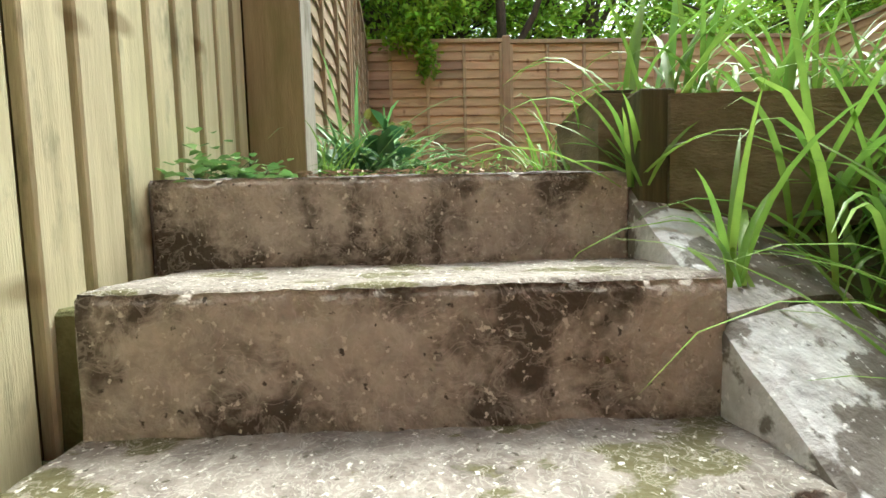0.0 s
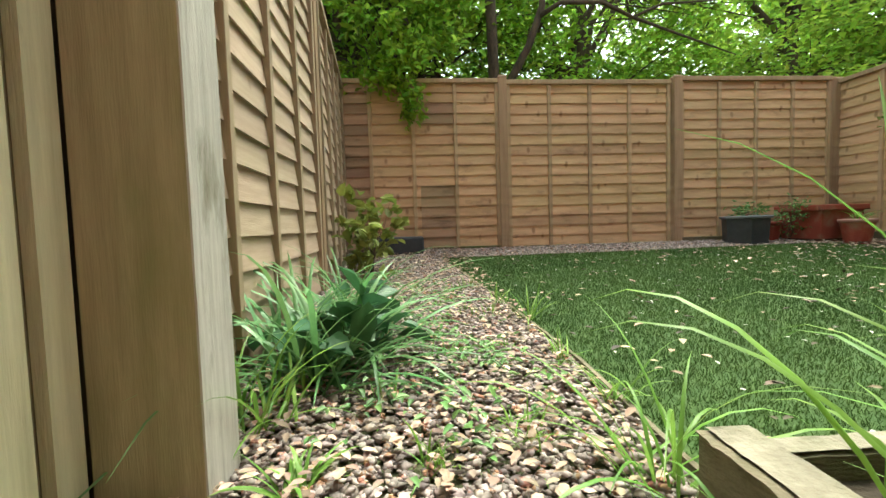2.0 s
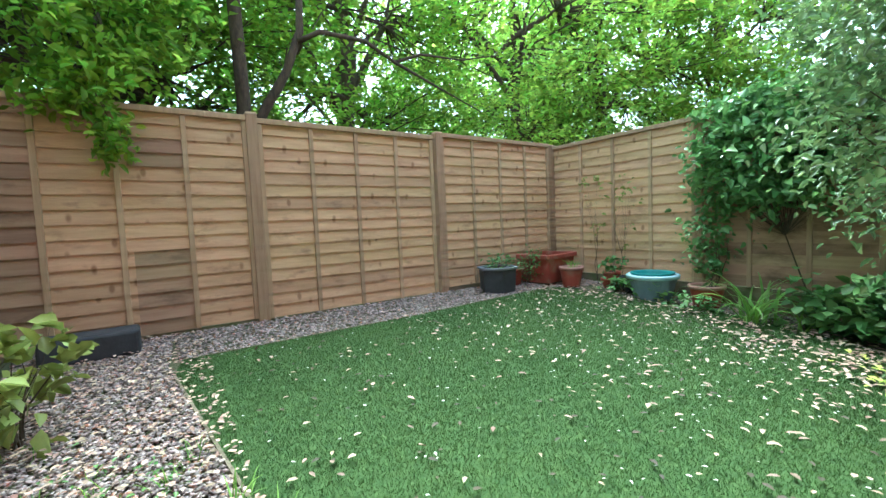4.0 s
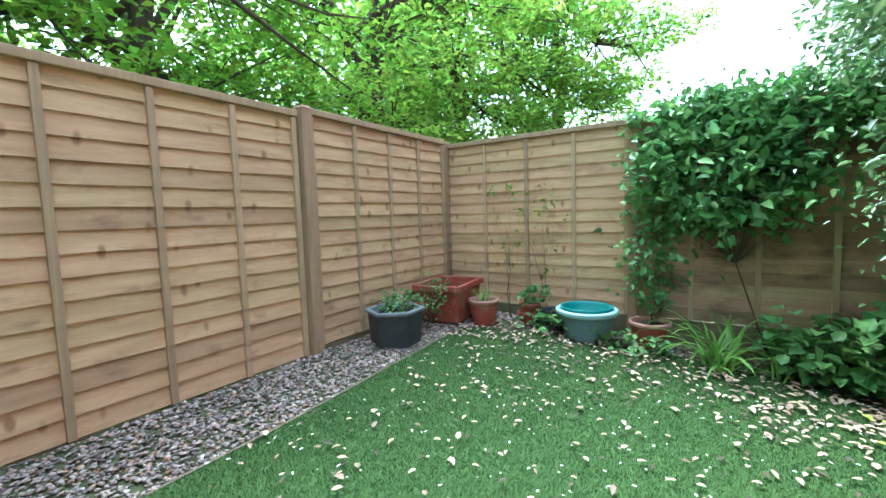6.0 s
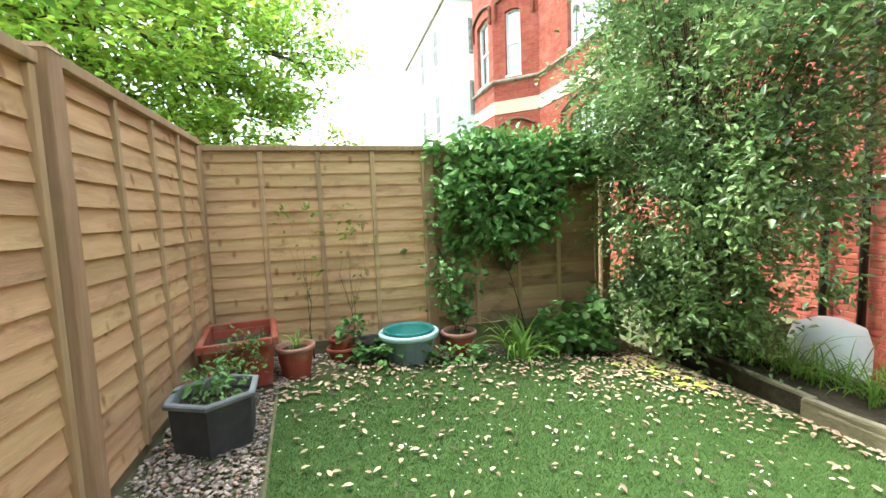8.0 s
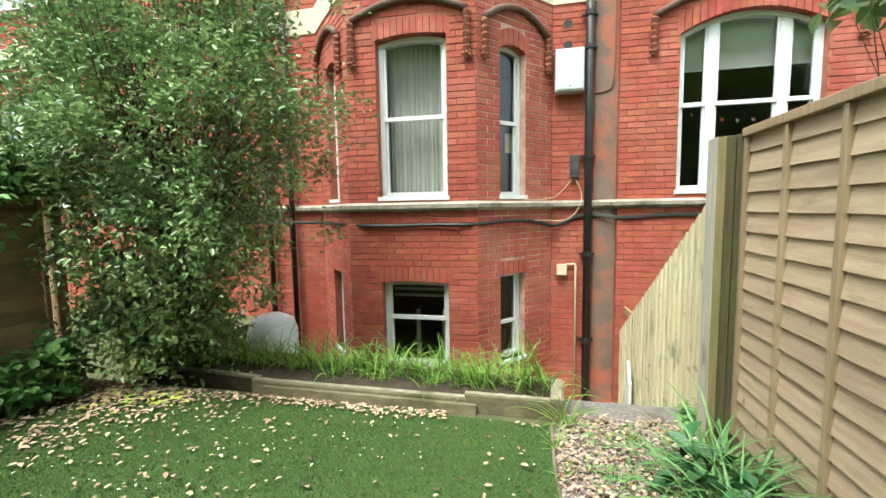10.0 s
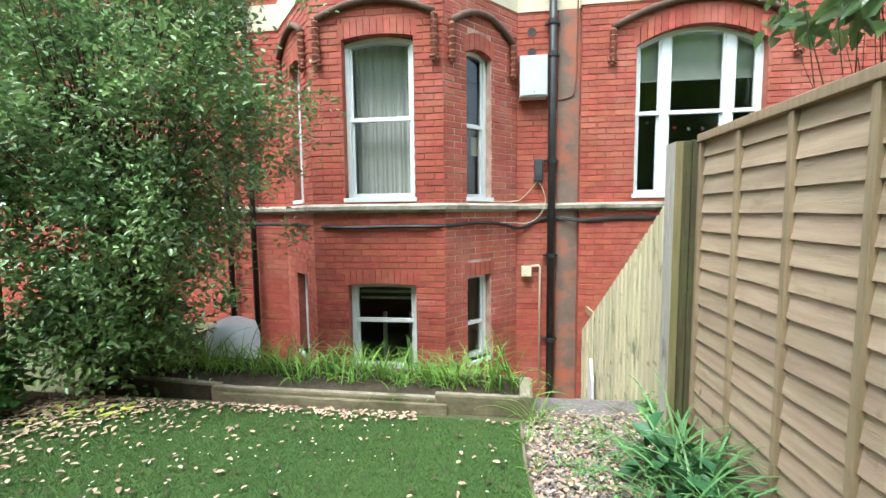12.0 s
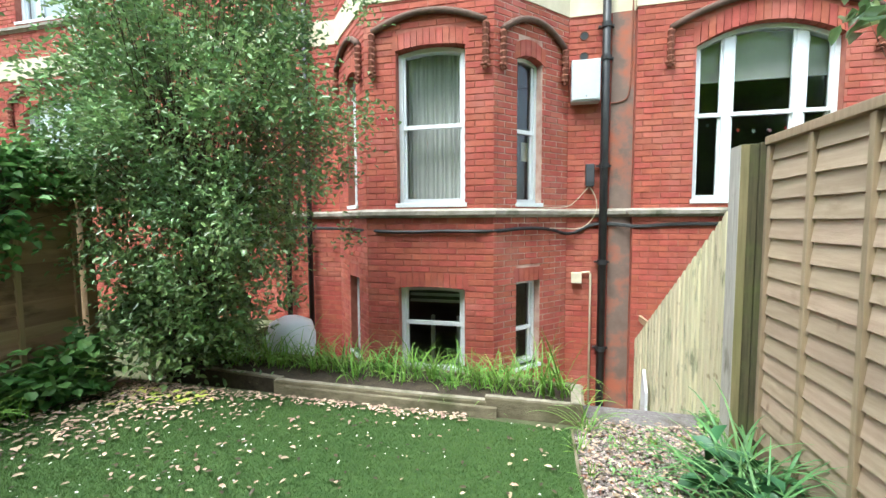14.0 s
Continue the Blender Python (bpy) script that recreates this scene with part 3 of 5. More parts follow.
# close-boarded fence that falls beside the stairs
def raked_fence():
    e = empty("boarded_fence", "raked fence of upright pale green treated boards beside the steps", "fence")
    top = lambda y: 1.40 if y > 0.97 else 1.40 - (0.97 - y) * 0.695
    sx = lambda y: max(0.0, (1.0 - y) * 0.056)
    for z in (-0.9, 0.0):
        MB().prism([(-0.665, 1.35), (-0.635, 1.35), (-0.635, 1.0), (-0.635 + sx(-1.4), -1.4), (-0.665 + sx(-1.4), -1.4), (-0.665, 1.0)], z, z + 0.08, lambda u, v, d: Vector((u, v, d))).ob("rail", M_POST, e)
    # back board in the dark tone, shade of the recess put into its colour
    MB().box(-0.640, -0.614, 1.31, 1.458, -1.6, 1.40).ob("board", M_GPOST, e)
    MB().box(-0.612, -0.590, 1.374, 1.434, -1.6, 1.40).ob("board", M_BOARD, e)
    y = 1.347
    rng = random.Random(8)
    while y > -1.4:
        for x1, x2, w, off in ((-0.636, -0.622, 0.10, 0.045), (-0.612, -0.590, 0.080, 0.0)):
            ya, yb = y - off - w, y - off
            ta, tb = top(ya), top(yb)
            mb = MB()
            c = 0.004
            mb.v = [(x + sx((ya + yb) / 2), yy, -1.6) for x, yy in ((x1, ya), (x1, yb), (x2 - c, yb), (x2, yb - c), (x2, ya + c), (x2 - c, ya))]
            mb.v += [(x, yy, t) for (x, yy, _), t in zip(mb.v[:6], (ta, tb, tb, tb, ta, ta))]
            mb.f = [(5, 4, 3, 2, 1, 0), (6, 7, 8, 9, 10, 11)] + [(i, (i + 1) % 6, 6 + (i + 1) % 6, 6 + i) for i in range(6)]
            # back layer coloured darker to paint the shadow between the front boards
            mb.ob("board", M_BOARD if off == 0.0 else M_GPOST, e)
        y -= (0.104 if y > 1.1 else 0.1075) + rng.uniform(-0.003, 0.003)


raked_fence()


# ---- stairs ----
def noisy_block(x0, x1, y0, y1, z0, z1, amp, nx=40, ny=10, seed=0, nz=8):
    """A block whose top and front are pitted and uneven, front towards -y."""
    mb = MB()
    prof = [(y0, z0 + (z1 - 0.010 - z0) * k / nz) for k in range(nz)] + [(y0 + 0.001, z1 - 0.010), (y0 + 0.010, z1)]
    prof += [(y0 + 0.010 + (y1 - y0 - 0.010) * (k + 1) / ny, z1) for k in range(ny)]
    m = len(prof)
    for i in range(nx + 1):
        x = x0 + (x1 - x0) * i / nx
        for j, (yy, zz) in enumerate(prof):
            n = noise.noise(Vector((x * 7 + seed, yy * 7, zz * 7))) + 0.6 * noise.noise(Vector((x * 22 + seed, yy * 22, zz * 22))) + 0.5 * noise.noise(Vector((x * 55 + seed, yy * 55, zz * 55)))
            pit = max(0.0, noise.noise(Vector((x * 30, yy * 30 + seed, zz * 30))) - 0.42) * 3
            chip = max(0.0, noise.noise(Vector((x * 14 + seed, 3, 3))) - 0.25) * 2.5 if nz <= j <= nz + 1 else 0
            ey = n * amp + pit * amp + chip * amp if j <= nz + 1 else 0
            ez = (n * amp * 0.8 - pit * amp - chip * amp) if j >= nz else 0
            mb.v.append((x, yy + ey, zz + ez))
    for i in range(nx):
        for j in range(m - 1):
            a = i * m + j
            mb.f.append((a, a + m, a + m + 1, a + 1))
    mb.f.append(tuple(range(m)))
    mb.f.append(tuple(nx * m + k for k in range(m))[::-1])
    return mb


st = empty("concrete_steps", "worn grey concrete garden steps stained with moss", "stairs")
for k, (y, z) in enumerate(STEPS):
    y1 = STEPS[k - 1][0] + 0.02 if k else 1.42
    noisy_block(SX0 - 0.06 if k == 0 else -0.50, SX1 + 0.02, y, y1, (STEPS[k + 1][1] if k < 5 else -1.4) - 0.01, z, 0.005, 200 if k < 3 else 60, 40 if k < 3 else 8, k, 3).ob("step", M_TREAD if k else M_SLAB, st, smooth=True)
    if k < 5:
        noisy_block(SX0 - 0.05 if k == 0 else -0.495, SX1 + 0.01, y - 0.008, y, STEPS[k + 1][1] - 0.01, z - 0.004, 0.005, 200 if k < 3 else 60, 1, k + 20, 30 if k < 3 else 8).ob("riser", M_CONC, st, smooth=True)
M_MOSS = mat("mossy_stone", (0.07, 0.08, 0.025), (0.18, 0.17, 0.08), 12, rough=0.95, bump=0.9, c3=(0.26, 0.24, 0.19), s3=6, t3=(0.55, 0.62))
for k, (y, z) in enumerate(STEPS[1:]):
    noisy_block(-0.589, -0.498, y + 0.05, STEPS[k][0] + 0.02, -1.4, z - 0.03 - 0.01 * k, 0.006, 12, 8, 50 + k).ob("mossy_end", M_MOSS, st, "mossy dark green end of the step")
zc = lambda y: -0.15 + (min(y, 0.98) - 0.98) * 0.72
ce = empty("cheek_wall", "sloping cracked cheek wall with flaking white paint beside the steps", "wall")
skew = lambda y, u: y + 0.10 * u / 0.33
for part_ys in ([1.12, 1.06, 1.0, 0.95, 0.9, 0.84, 0.78, 0.72, 0.66, 0.606], [0.594, 0.55, 0.5, 0.44, 0.38, 0.3, 0.2, 0.1, 0.0, -0.2, -0.5]):
    ck = MB()
    for y in part_ys:
        n = 0.008 * noise.noise(Vector((0, y * 8, 0))) + 0.004 * noise.noise(Vector((3, y * 40, 0)))
        for u, dz in ((0.0, None), (n, -0.012), (0.015, n), (0.09, 0.006 + n), (0.16, 0.01), (0.24, 0.006 - n), (0.30, -n), (0.325, -0.018), (0.33, None)):
            yy = skew(y, u) if y < 1.0 and y > 0.2 else y
            ck.v.append((SX1 + 0.01 + u, yy, -1.5 if dz is None else zc(y) + dz))
    k9 = len(part_ys)
    for k in range(k9 - 1):
        ck.f += [(k * 9 + j, k * 9 + j + 1, k * 9 + 10 + j, k * 9 + 9 + j) for j in range(8)]
    ck.f += [tuple(range(9)), tuple(range((k9 - 1) * 9, k9 * 9))[::-1]]
    ck.ob("coping", M_CHEEK, ce, "sloping slab with flaking white paint")
wl = MB().box(-0.70, SX0 - 0.06, -1.5, 1.28, -1.5, -0.9).ob("retaining_wall", M_CONC, kind="structure", label="low concrete footing beside the steps")
MB().box(-0.72, 4.8, -1.5, -0.55, -1.45, AREA).ob("pavement", M_CONC, kind="structure", label="sunken concrete area floor below the basement windows", category="paving")


# ---- house ----
def brick_wall(name, p, q, z0, z1, holes=(), label="", single=None, mortar=None):
    """A brick wall from p to q (outer face to the left of that way), with openings (u0, u1, z0, z1, rise) in it."""
    p, q = Vector((*p, 0)), Vector((*q, 0))
    way = (q - p).normalized()
    out = Vector((-way.y, way.x, 0))
    length = (q - p).length
    to = lambda u, v, d: p + way * u + Vector((0, 0, v)) + out * d
    core, lining, count = MB(), MB(), 0
    cuts = sorted({0, length, *[u for h in holes for u in h[:2]]})
    for a, b in zip(cuts, cuts[1:]):
        col = [h for h in holes if h[0] <= a + 1e-4 and h[1] >= b - 1e-4]
        edges = [z0] + [z for h in sorted(col, key=lambda h: h[2]) for z in (h[2], h[3])] + [z1]
        for lo, hi in zip(edges[::2], edges[1::2]):
            if hi - lo > 0.001:
                core.prism([(a, lo), (b, lo), (b, hi), (a, hi)], -0.24, -0.004, to)
                # dark sheet added inside the wall so the interior looks unlit
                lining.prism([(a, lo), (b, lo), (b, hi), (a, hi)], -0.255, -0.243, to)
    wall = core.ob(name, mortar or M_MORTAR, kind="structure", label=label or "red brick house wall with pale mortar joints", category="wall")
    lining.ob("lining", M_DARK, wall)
    rng = random.Random(int(length * 100))
    bl, bh, j = 0.215, 0.065, 0.010
    mb = MB()
    row, z = 0, z0
    k = 0
    while z + bh <= z1 + 0.01:
        u = -0.1125 * (row % 2)
        while u < length:
            a, b = max(u, 0.0), min(u + bl, length)
            z_lo, z_hi = z, min(z + bh, z1)
            for h in holes:
                uc = min(max((a + b) / 2, h[0]), h[1])
                head = h[3] + (0.17 - 0.7 * h[4] + h[4] * (1 - (2 * (uc - h[0]) / (h[1] - h[0]) - 1) ** 2) if len(h) > 4 else 0)
                if z_hi > h[2] + 0.002 and z_lo < head - 0.002:
                    if a < h[1] and b > h[0]:
                        if a < h[0] - 0.02:
                            b = h[0]
                        elif b > h[1] + 0.02:
                            a = h[1]
                        else:
                            a = b
            if b - a > 0.03:
                d = rng.uniform(0.001, 0.005)
                if single and count < 300 and single[0] < a < single[1] and single[2] < z_lo < single[3]:
                    SINGLES.append((wall, to(a, z_lo, d - 0.003), way, round(b - a, 2), round(z_hi - z_lo, 3)))
                    count += 1
                    u += bl + j
                    continue
                i = len(mb.v)
                e = 0.004
                mb.v += [tuple(to(uu, vv, dd)) for uu, vv, dd in ((a, z_lo, -0.004), (b, z_lo, -0.004), (b, z_hi, -0.004), (a, z_hi, -0.004),
                         (a + e, z_lo + e, d), (b - e, z_lo + e, d), (b - e, z_hi - e, d), (a + e, z_hi - e, d))]
                mb.f += [(i + 4, i + 5, i + 6, i + 7), (i, i + 1, i + 5, i + 4), (i + 1, i + 2, i + 6, i + 5), (i + 2, i + 3, i + 7, i + 6), (i + 3, i, i + 4, i + 7)]
            u += bl + j
        z += bh + j
        row += 1
    me = mb
    me.ob("brickwork", M_BRICK, wall, kind="stuff")
    # heads of soldier bricks over the openings
    for h in holes:
        if len(h) > 4:
            n = max(3, int((h[1] - h[0] + 0.1) / 0.078))
            for s in range(n):
                a = h[0] - 0.05 + (h[1] - h[0] + 0.1) * s / n
                b = h[0] - 0.05 + (h[1] - h[0] + 0.1) * (s + 1) / n - 0.009
                f = lambda u: h[4] * (1 - (2 * (u - h[0]) / (h[1] - h[0]) - 1) ** 2)
                BRICKS.append((wall, [(a, h[3] + f(a) - h[4]), (b, h[3] + f(b) - h[4]), (b, h[3] + f(b) - h[4] + 0.17 + h[4] * 0.3), (a, h[3] + f(a) - h[4] + 0.17 + h[4] * 0.3)], to))
    return wall, to


BRICKS, SINGLES = [], []


def window(to, u0, u1, z0, z1, rise=0.0, bars=(), split=0.5, label="white painted timber sash window", curtain=0, depth=0.10):
    """A window in a brick opening: frame, sashes and panes."""
    w = empty("window", label, "window", "house windows")
    w["kind"] = "structure"
    d = -depth
    F = 0.055 if u1 - u0 > 0.6 else 0.045
    f = lambda u: z1 - rise + rise * (1 - (2 * (u - u0) / (u1 - u0) - 1) ** 2)
    arch = [u1 - (u1 - u0) * k / 10 for k in range(11)]
    def ring(name, a0, a1, b0, b1, fr, dd, th):
        for s, e in ((a0, a0 + fr), (a1 - fr, a1)):
            MB().prism([(s, b0), (e, b0), (e, min(b1, f(e))), (s, min(b1, f(s)))], dd - th, dd, to).ob(name, M_WHITE, w, bevel=0.003)
        MB().prism([(a0 + fr, b0), (a1 - fr, b0), (a1 - fr, b0 + fr), (a0 + fr, b0 + fr)], dd - th, dd - 0.002, to).ob(name, M_WHITE, w)
        us = [a0 + fr + (a1 - a0 - 2 * fr) * k / 10 for k in range(11)]
        up = [(u, min(b1, f(u))) for u in us[::-1]]
        lo = [(u, min(b1, f(u)) - fr) for u in us]
        MB().prism(lo + up, dd - th, dd - 0.002, to).ob(name, M_WHITE, w)
    ring("window_frame", u0, u1, z0, z1, F, d, 0.10)
    zm = z0 + (z1 - z0) * split
    uu = [u0 + F] + [b for bb in bars for b in (bb - 0.05, bb + 0.05)] + [u1 - F]
    for bb in bars:
        MB().prism([(bb - 0.05, z0 + F), (bb + 0.05, z0 + F), (bb + 0.05, f(bb) - F), (bb - 0.05, f(bb) - F)], d - 0.09, d - 0.01, to).ob("mullion", M_WHITE, w, bevel=0.003)
    for a, b in zip(uu[::2], uu[1::2]):
        MB().prism([(a, zm - 0.025), (b, zm - 0.025), (b, zm + 0.025), (a, zm + 0.025)], d - 0.07, d - 0.015, to).ob("meeting_rail", M_WHITE, w, bevel=0.003)
        for lo, hi, dd in ((z0 + F, zm - 0.025, d - 0.055), (zm + 0.025, None, d - 0.035)):
            if hi is None:
                poly = [(a, lo), (b, lo), (b, f(b) - F), ((a + b) / 2, f((a + b) / 2) - F), (a, f(a) - F)]
            else:
                poly = [(a, lo), (b, lo), (b, hi), (a, hi)]
            MB().face([to(u, v, dd) for u, v in poly[::-1]]).ob("pane", M_GLASS, w).visible_shadow = False
            for s, e in ((a, a + 0.03), (b - 0.03, b)):
                MB().prism([(s, lo), (e, lo), (e, min(hi or 9, f(e) - F)), (s, min(hi or 9, f(s) - F))], dd - 0.02, dd + 0.012, to).ob("sash_stile", M_WHITE, w)
    MB().prism([(u0 - 0.02, z0 - 0.05), (u1 + 0.02, z0 - 0.05), (u1 + 0.02, z0), (u0 - 0.02, z0)], d - 0.1, 0.02, to).ob("window_sill", M_WHITE, w, bevel=0.004)
    if curtain:
        c = empty("curtain", "pale gathered net curtain behind the window", "curtain")
        n = 120
        mb = MB()
        for k in range(n + 1):
            u = u0 + (u1 - u0) * (k / n) * curtain + (u1 - u0) * (1 - curtain)
            dd = d - 0.22 + 0.03 * math.sin(k * 0.75) + 0.012 * math.sin(k * 1.9)
            mb.v += [tuple(to(u, z0, dd)), tuple(to(u, z1, dd * 1.0))]
        mb.f = [(2 * k, 2 * k + 2, 2 * k + 3, 2 * k + 1) for k in range(n)]
        mb.ob("cloth", M_CURT, c, smooth=True)
    return w


TOP = 6.2
STR = 1.41
BX0, BX1, BD = 1.27, 2.87, 0.90
w_main, to_main = brick_wall("wall_house", (-0.60, HY), (BX0 - 0.87, HY), AREA, TOP)
w, to_bs = brick_wall("wall_bay_side", (BX0 - 0.87, HY), (BX0, BAY), AREA, TOP, [(0.49, 0.92, 1.52, 3.30, 0.06), (0.50, 0.92, -0.55, 0.54, 0.0)], single=(-1, 9, -0.5, 3.4), mortar=M_PALEM)
w, to_bf = brick_wall("wall_bay_front", (BX0, BAY), (BX1, BAY), AREA, TOP, [(0.34, 1.19, 1.52, 3.39, 0.04), (0.35, 1.19, -0.60, 0.49, 0.02)], single=(-1, 9, -0.3, 2.6))
w, to_bl = brick_wall("wall_bay_far_side", (BX1, BAY), (BX1 + 0.87, HY), AREA, TOP, [(0.37, 0.80, 1.52, 3.30, 0.06), (0.37, 0.79, -0.55, 0.54, 0.0)])
w, to_far = brick_wall("wall_house_beyond", (BX1 + 0.87, HY), (6.6, HY), AREA, TOP)
w, to_r = brick_wall("wall_house_near", (-4.2, HY + 0.10), (-0.41, HY + 0.10), AREA, TOP, [(1.60, 3.12, 1.55, 3.62, 0.22)], single=(1.2, 9, 0.9, 2.9))
window(to_bs, 0.49, 0.92, 1.52, 3.30, 0.06)
window(to_bs, 0.50, 0.92, -0.55, 0.54, 0, label="white framed basement casement window", split=0.42)
window(to_bf, 0.34, 1.19, 1.52, 3.39, 0.06, curtain=1.0)
window(to_bf, 0.35, 1.19, -0.60, 0.49, 0.02, label="white framed basement window with an open lower sash", split=0.56)
window(to_bl, 0.37, 0.80, 1.52, 3.30, 0.06)
window(to_bl, 0.37, 0.79, -0.55, 0.54, 0, split=0.42)
window(to_r, 1.60, 3.12, 1.55, 3.62, 0.22, bars=(1.98, 2.74), label="wide white arched sash window with three lights")


# ---- house details ----
def along(path, prof, name, material, parent=None, **k):
    """A moulding of outline prof (out, z) along a path on the ground plan, mitred; out is to the left."""
    mb = MB()
    pts = [Vector((*p, 0)) for p in path]
    m = len(prof)
    for i, p in enumerate(pts):
        d0 = (p - pts[i - 1]).normalized() if i else (pts[1] - p).normalized()
        d1 = (pts[i + 1] - p).normalized() if i < len(pts) - 1 else d0
        n0, n1 = Vector((-d0.y, d0.x, 0)), Vector((-d1.y, d1.x, 0))
        nn = (n0 + n1).normalized()
        nn = nn / max(0.3, nn.dot(n0))
        mb.v += [tuple(p + nn * o + Vector((0, 0, z))) for o, z in prof]
    for i in range(len(pts) - 1):
        for j in range(m):
            a, b = i * m + j, i * m + (j + 1) % m
            mb.f.append((a, a + m, b + m, b))
    mb.f += [tuple(range(m))[::-1], tuple((len(pts) - 1) * m + j for j in range(m))]
    return mb.ob(name, material, parent, **k)


PATH_A = [(-4.2, HY + 0.10), (-0.41, HY + 0.10), (-0.41, HY), (BX0 - 0.87, HY), (BX0, BAY), (BX1, BAY), (BX1 + 0.87, HY), (6.6, HY)]
STRING = [(-0.02, 1.34), (0.02, 1.34), (0.045, 1.37), (0.07, 1.375), (0.075, 1.42), (0.02, 1.45), (-0.02, 1.45)]
along(PATH_A, STRING, "trim", M_STONE, kind="structure", label="weathered stone string course along the house", category="trim")
CREAM = [(-0.02, 3.93), (0.014, 3.93), (0.014, 4.28), (-0.02, 4.28)]
along(PATH_A, CREAM, "trim", M_CREAM, kind="structure", label="cream painted stone band on the red house", category="trim")


def hood(to, u0, u1, zs, zc, zd, name="window_hood", depth=0.035, drops=(True, True)):
    """A moulded brick hood over a window, ending in drops with carved bosses."""
    e = empty(name, "dark moulded brick hood with carved bosses over a window", "window hood")
    e["kind"] = "structure"
    n = 14
    pts = [to(u0 + (u1 - u0) * k / n, zs + (zc - zs) * (1 - (2 * k / n - 1) ** 2), depth) for k in range(n + 1)]
    MB().tube(pts, 0.040, 8).ob("hood_mould", M_HOOD, e, smooth=True)
    for u, on in ((u0, drops[0]), (u1, drops[1])):
        if on:
            k = int((zs - zd) / 0.075)
            for i in range(k):
                z = zs - 0.02 - i * 0.075
                MB().tube([to(u, z, 0.02), to(u, z - 0.03, 0.048), to(u, z - 0.066, 0.04)], [0.034, 0.046, 0.034], 8).ob("hood_drop", M_TERRA, e)
            mb = MB()
            for a in range(5):
                c = to(u + 0.036 * math.cos(a * 1.257), zd - 0.01 + 0.036 * math.sin(a * 1.257), 0.045)
                mb.tube([c + Vector((0, 0, 0.022)), c, c - Vector((0, 0, 0.022))], [0.012, 0.032, 0.012], 6)
            c = to(u, zd - 0.01, 0.065)
            mb.tube([c + Vector((0, 0, 0.02)), c, c - Vector((0, 0, 0.02))], [0.012, 0.028, 0.012], 6)
            mb.ob("boss", M_TERRA, e, smooth=True)


hood(to_bf, 0.09, 1.48, 3.58, 3.76, 3.10)
hood(to_bs, 0.12, 1.18, 3.50, 3.72, 3.10)
hood(to_bl, 0.12, 1.18, 3.50, 3.72, 3.10)
hood(to_r, 1.30, 3.42, 3.62, 3.92, 3.22)


def pipe(name, label, pts, r, material, brackets=()):
    e = empty(name, label, "pipe")
    MB().tube(pts, r, 12).ob("pipe_run", material, e, smooth=True)
    for x, y, z in brackets:
        MB().tube([(x, y, z - 0.03), (x, y, z + 0.03)], r * 1.25, 12).ob("collar", material, e)
        MB().box(x - r * 1.9, x + r * 1.9, y - r - 0.03, y - r * 0.5, z - 0.012, z + 0.012).ob("bracket", material, e)


pipe("soil_pipe", "black cast iron soil pipe fixed to the red house wall", [(-0.05, HY + 0.10, AREA), (-0.05, HY + 0.10, TOP)], 0.05, M_BLACK,
     [(-0.05, HY + 0.10, z) for z in (-0.4, 0.75, 2.0, 3.35, 3.75, 4.6)])
for x in (4.2, 4.58):
    pipe("rain_pipe", "black rain pipe on the house wall behind the shrub", [(x, HY + 0.09, AREA), (x, HY + 0.09, TOP)], 0.04, M_BLACK, [(x, HY + 0.09, z) for z in (2.0, 3.8)])
pipe("waste_pipe", "thin cream plastic pipe running down the brick wall", [(0.20, HY + 0.04, 0.60), (0.10, HY + 0.04, 0.61), (0.085, HY + 0.04, 0.58), (0.085, HY + 0.04, AREA)], 0.014, M_CREAM)
MB().box(-0.40, -0.13, HY + 0.001, HY + 0.012, AREA, TOP).ob("wall_patch", mat("cement_patch", (0.15, 0.10, 0.08), (0.23, 0.16, 0.13), 4, rough=0.95, bump=0.4, c3=(0.38, 0.12, 0.07), s3=2, t3=(0.48, 0.62)), kind="structure", label="grey cement render strip on the house wall", category="wall")
bx = empty("meter_cabinet", "pale grey meter cabinet on the red brick wall", "meter cabinet")
MB().box(0.02, 0.37, HY, HY + 0.17, 2.81, 3.33).ob("cabinet_body", M_METER, bx, bevel=0.008)
MB().box(0.03, 0.36, HY + 0.172, HY + 0.185, 2.83, 3.31).ob("cabinet_door", M_METER, bx, bevel=0.004)
MB().tube([(0.19, HY + 0.185, 2.87), (0.19, HY + 0.192, 2.87)], 0.008).ob("lock", M_BLACK, bx)
for z in (3.42, 3.68):
    v = empty("wall_vent", "round vent in the brick wall, its dark hole a black disc", "vent")
    # black disc on the wall paints the darkness of the open hole
    MB().tube([(0.21, HY + 0.001, z), (0.21, HY + 0.008, z)], 0.05, 16).ob("vent_hole", M_BLACK, v)
    MB().tube([(0.21 + 0.055 * math.cos(a * 0.3927), HY + 0.008, z + 0.055 * math.sin(a * 0.3927)) for a in range(17)], 0.007, 6).ob("vent_ring", M_TERRA, v)
jb = empty("junction_box", "dark grey plastic junction box on the wall", "junction box")
MB().box(0.06, 0.17, HY, HY + 0.08, 1.74, 2.03).ob("box_body", M_GPOT, jb, bevel=0.01)
MB().box(0.07, 0.16, HY + 0.082, HY + 0.088, 1.80, 2.00).ob("box_cover", M_GPOT, jb, bevel=0.002)
ob = empty("overflow_box", "small cream plastic box on the brick wall", "junction box")
MB().box(0.20, 0.33, HY, HY + 0.09, 0.46, 0.60).ob("box_body", M_CREAM, ob, bevel=0.006)


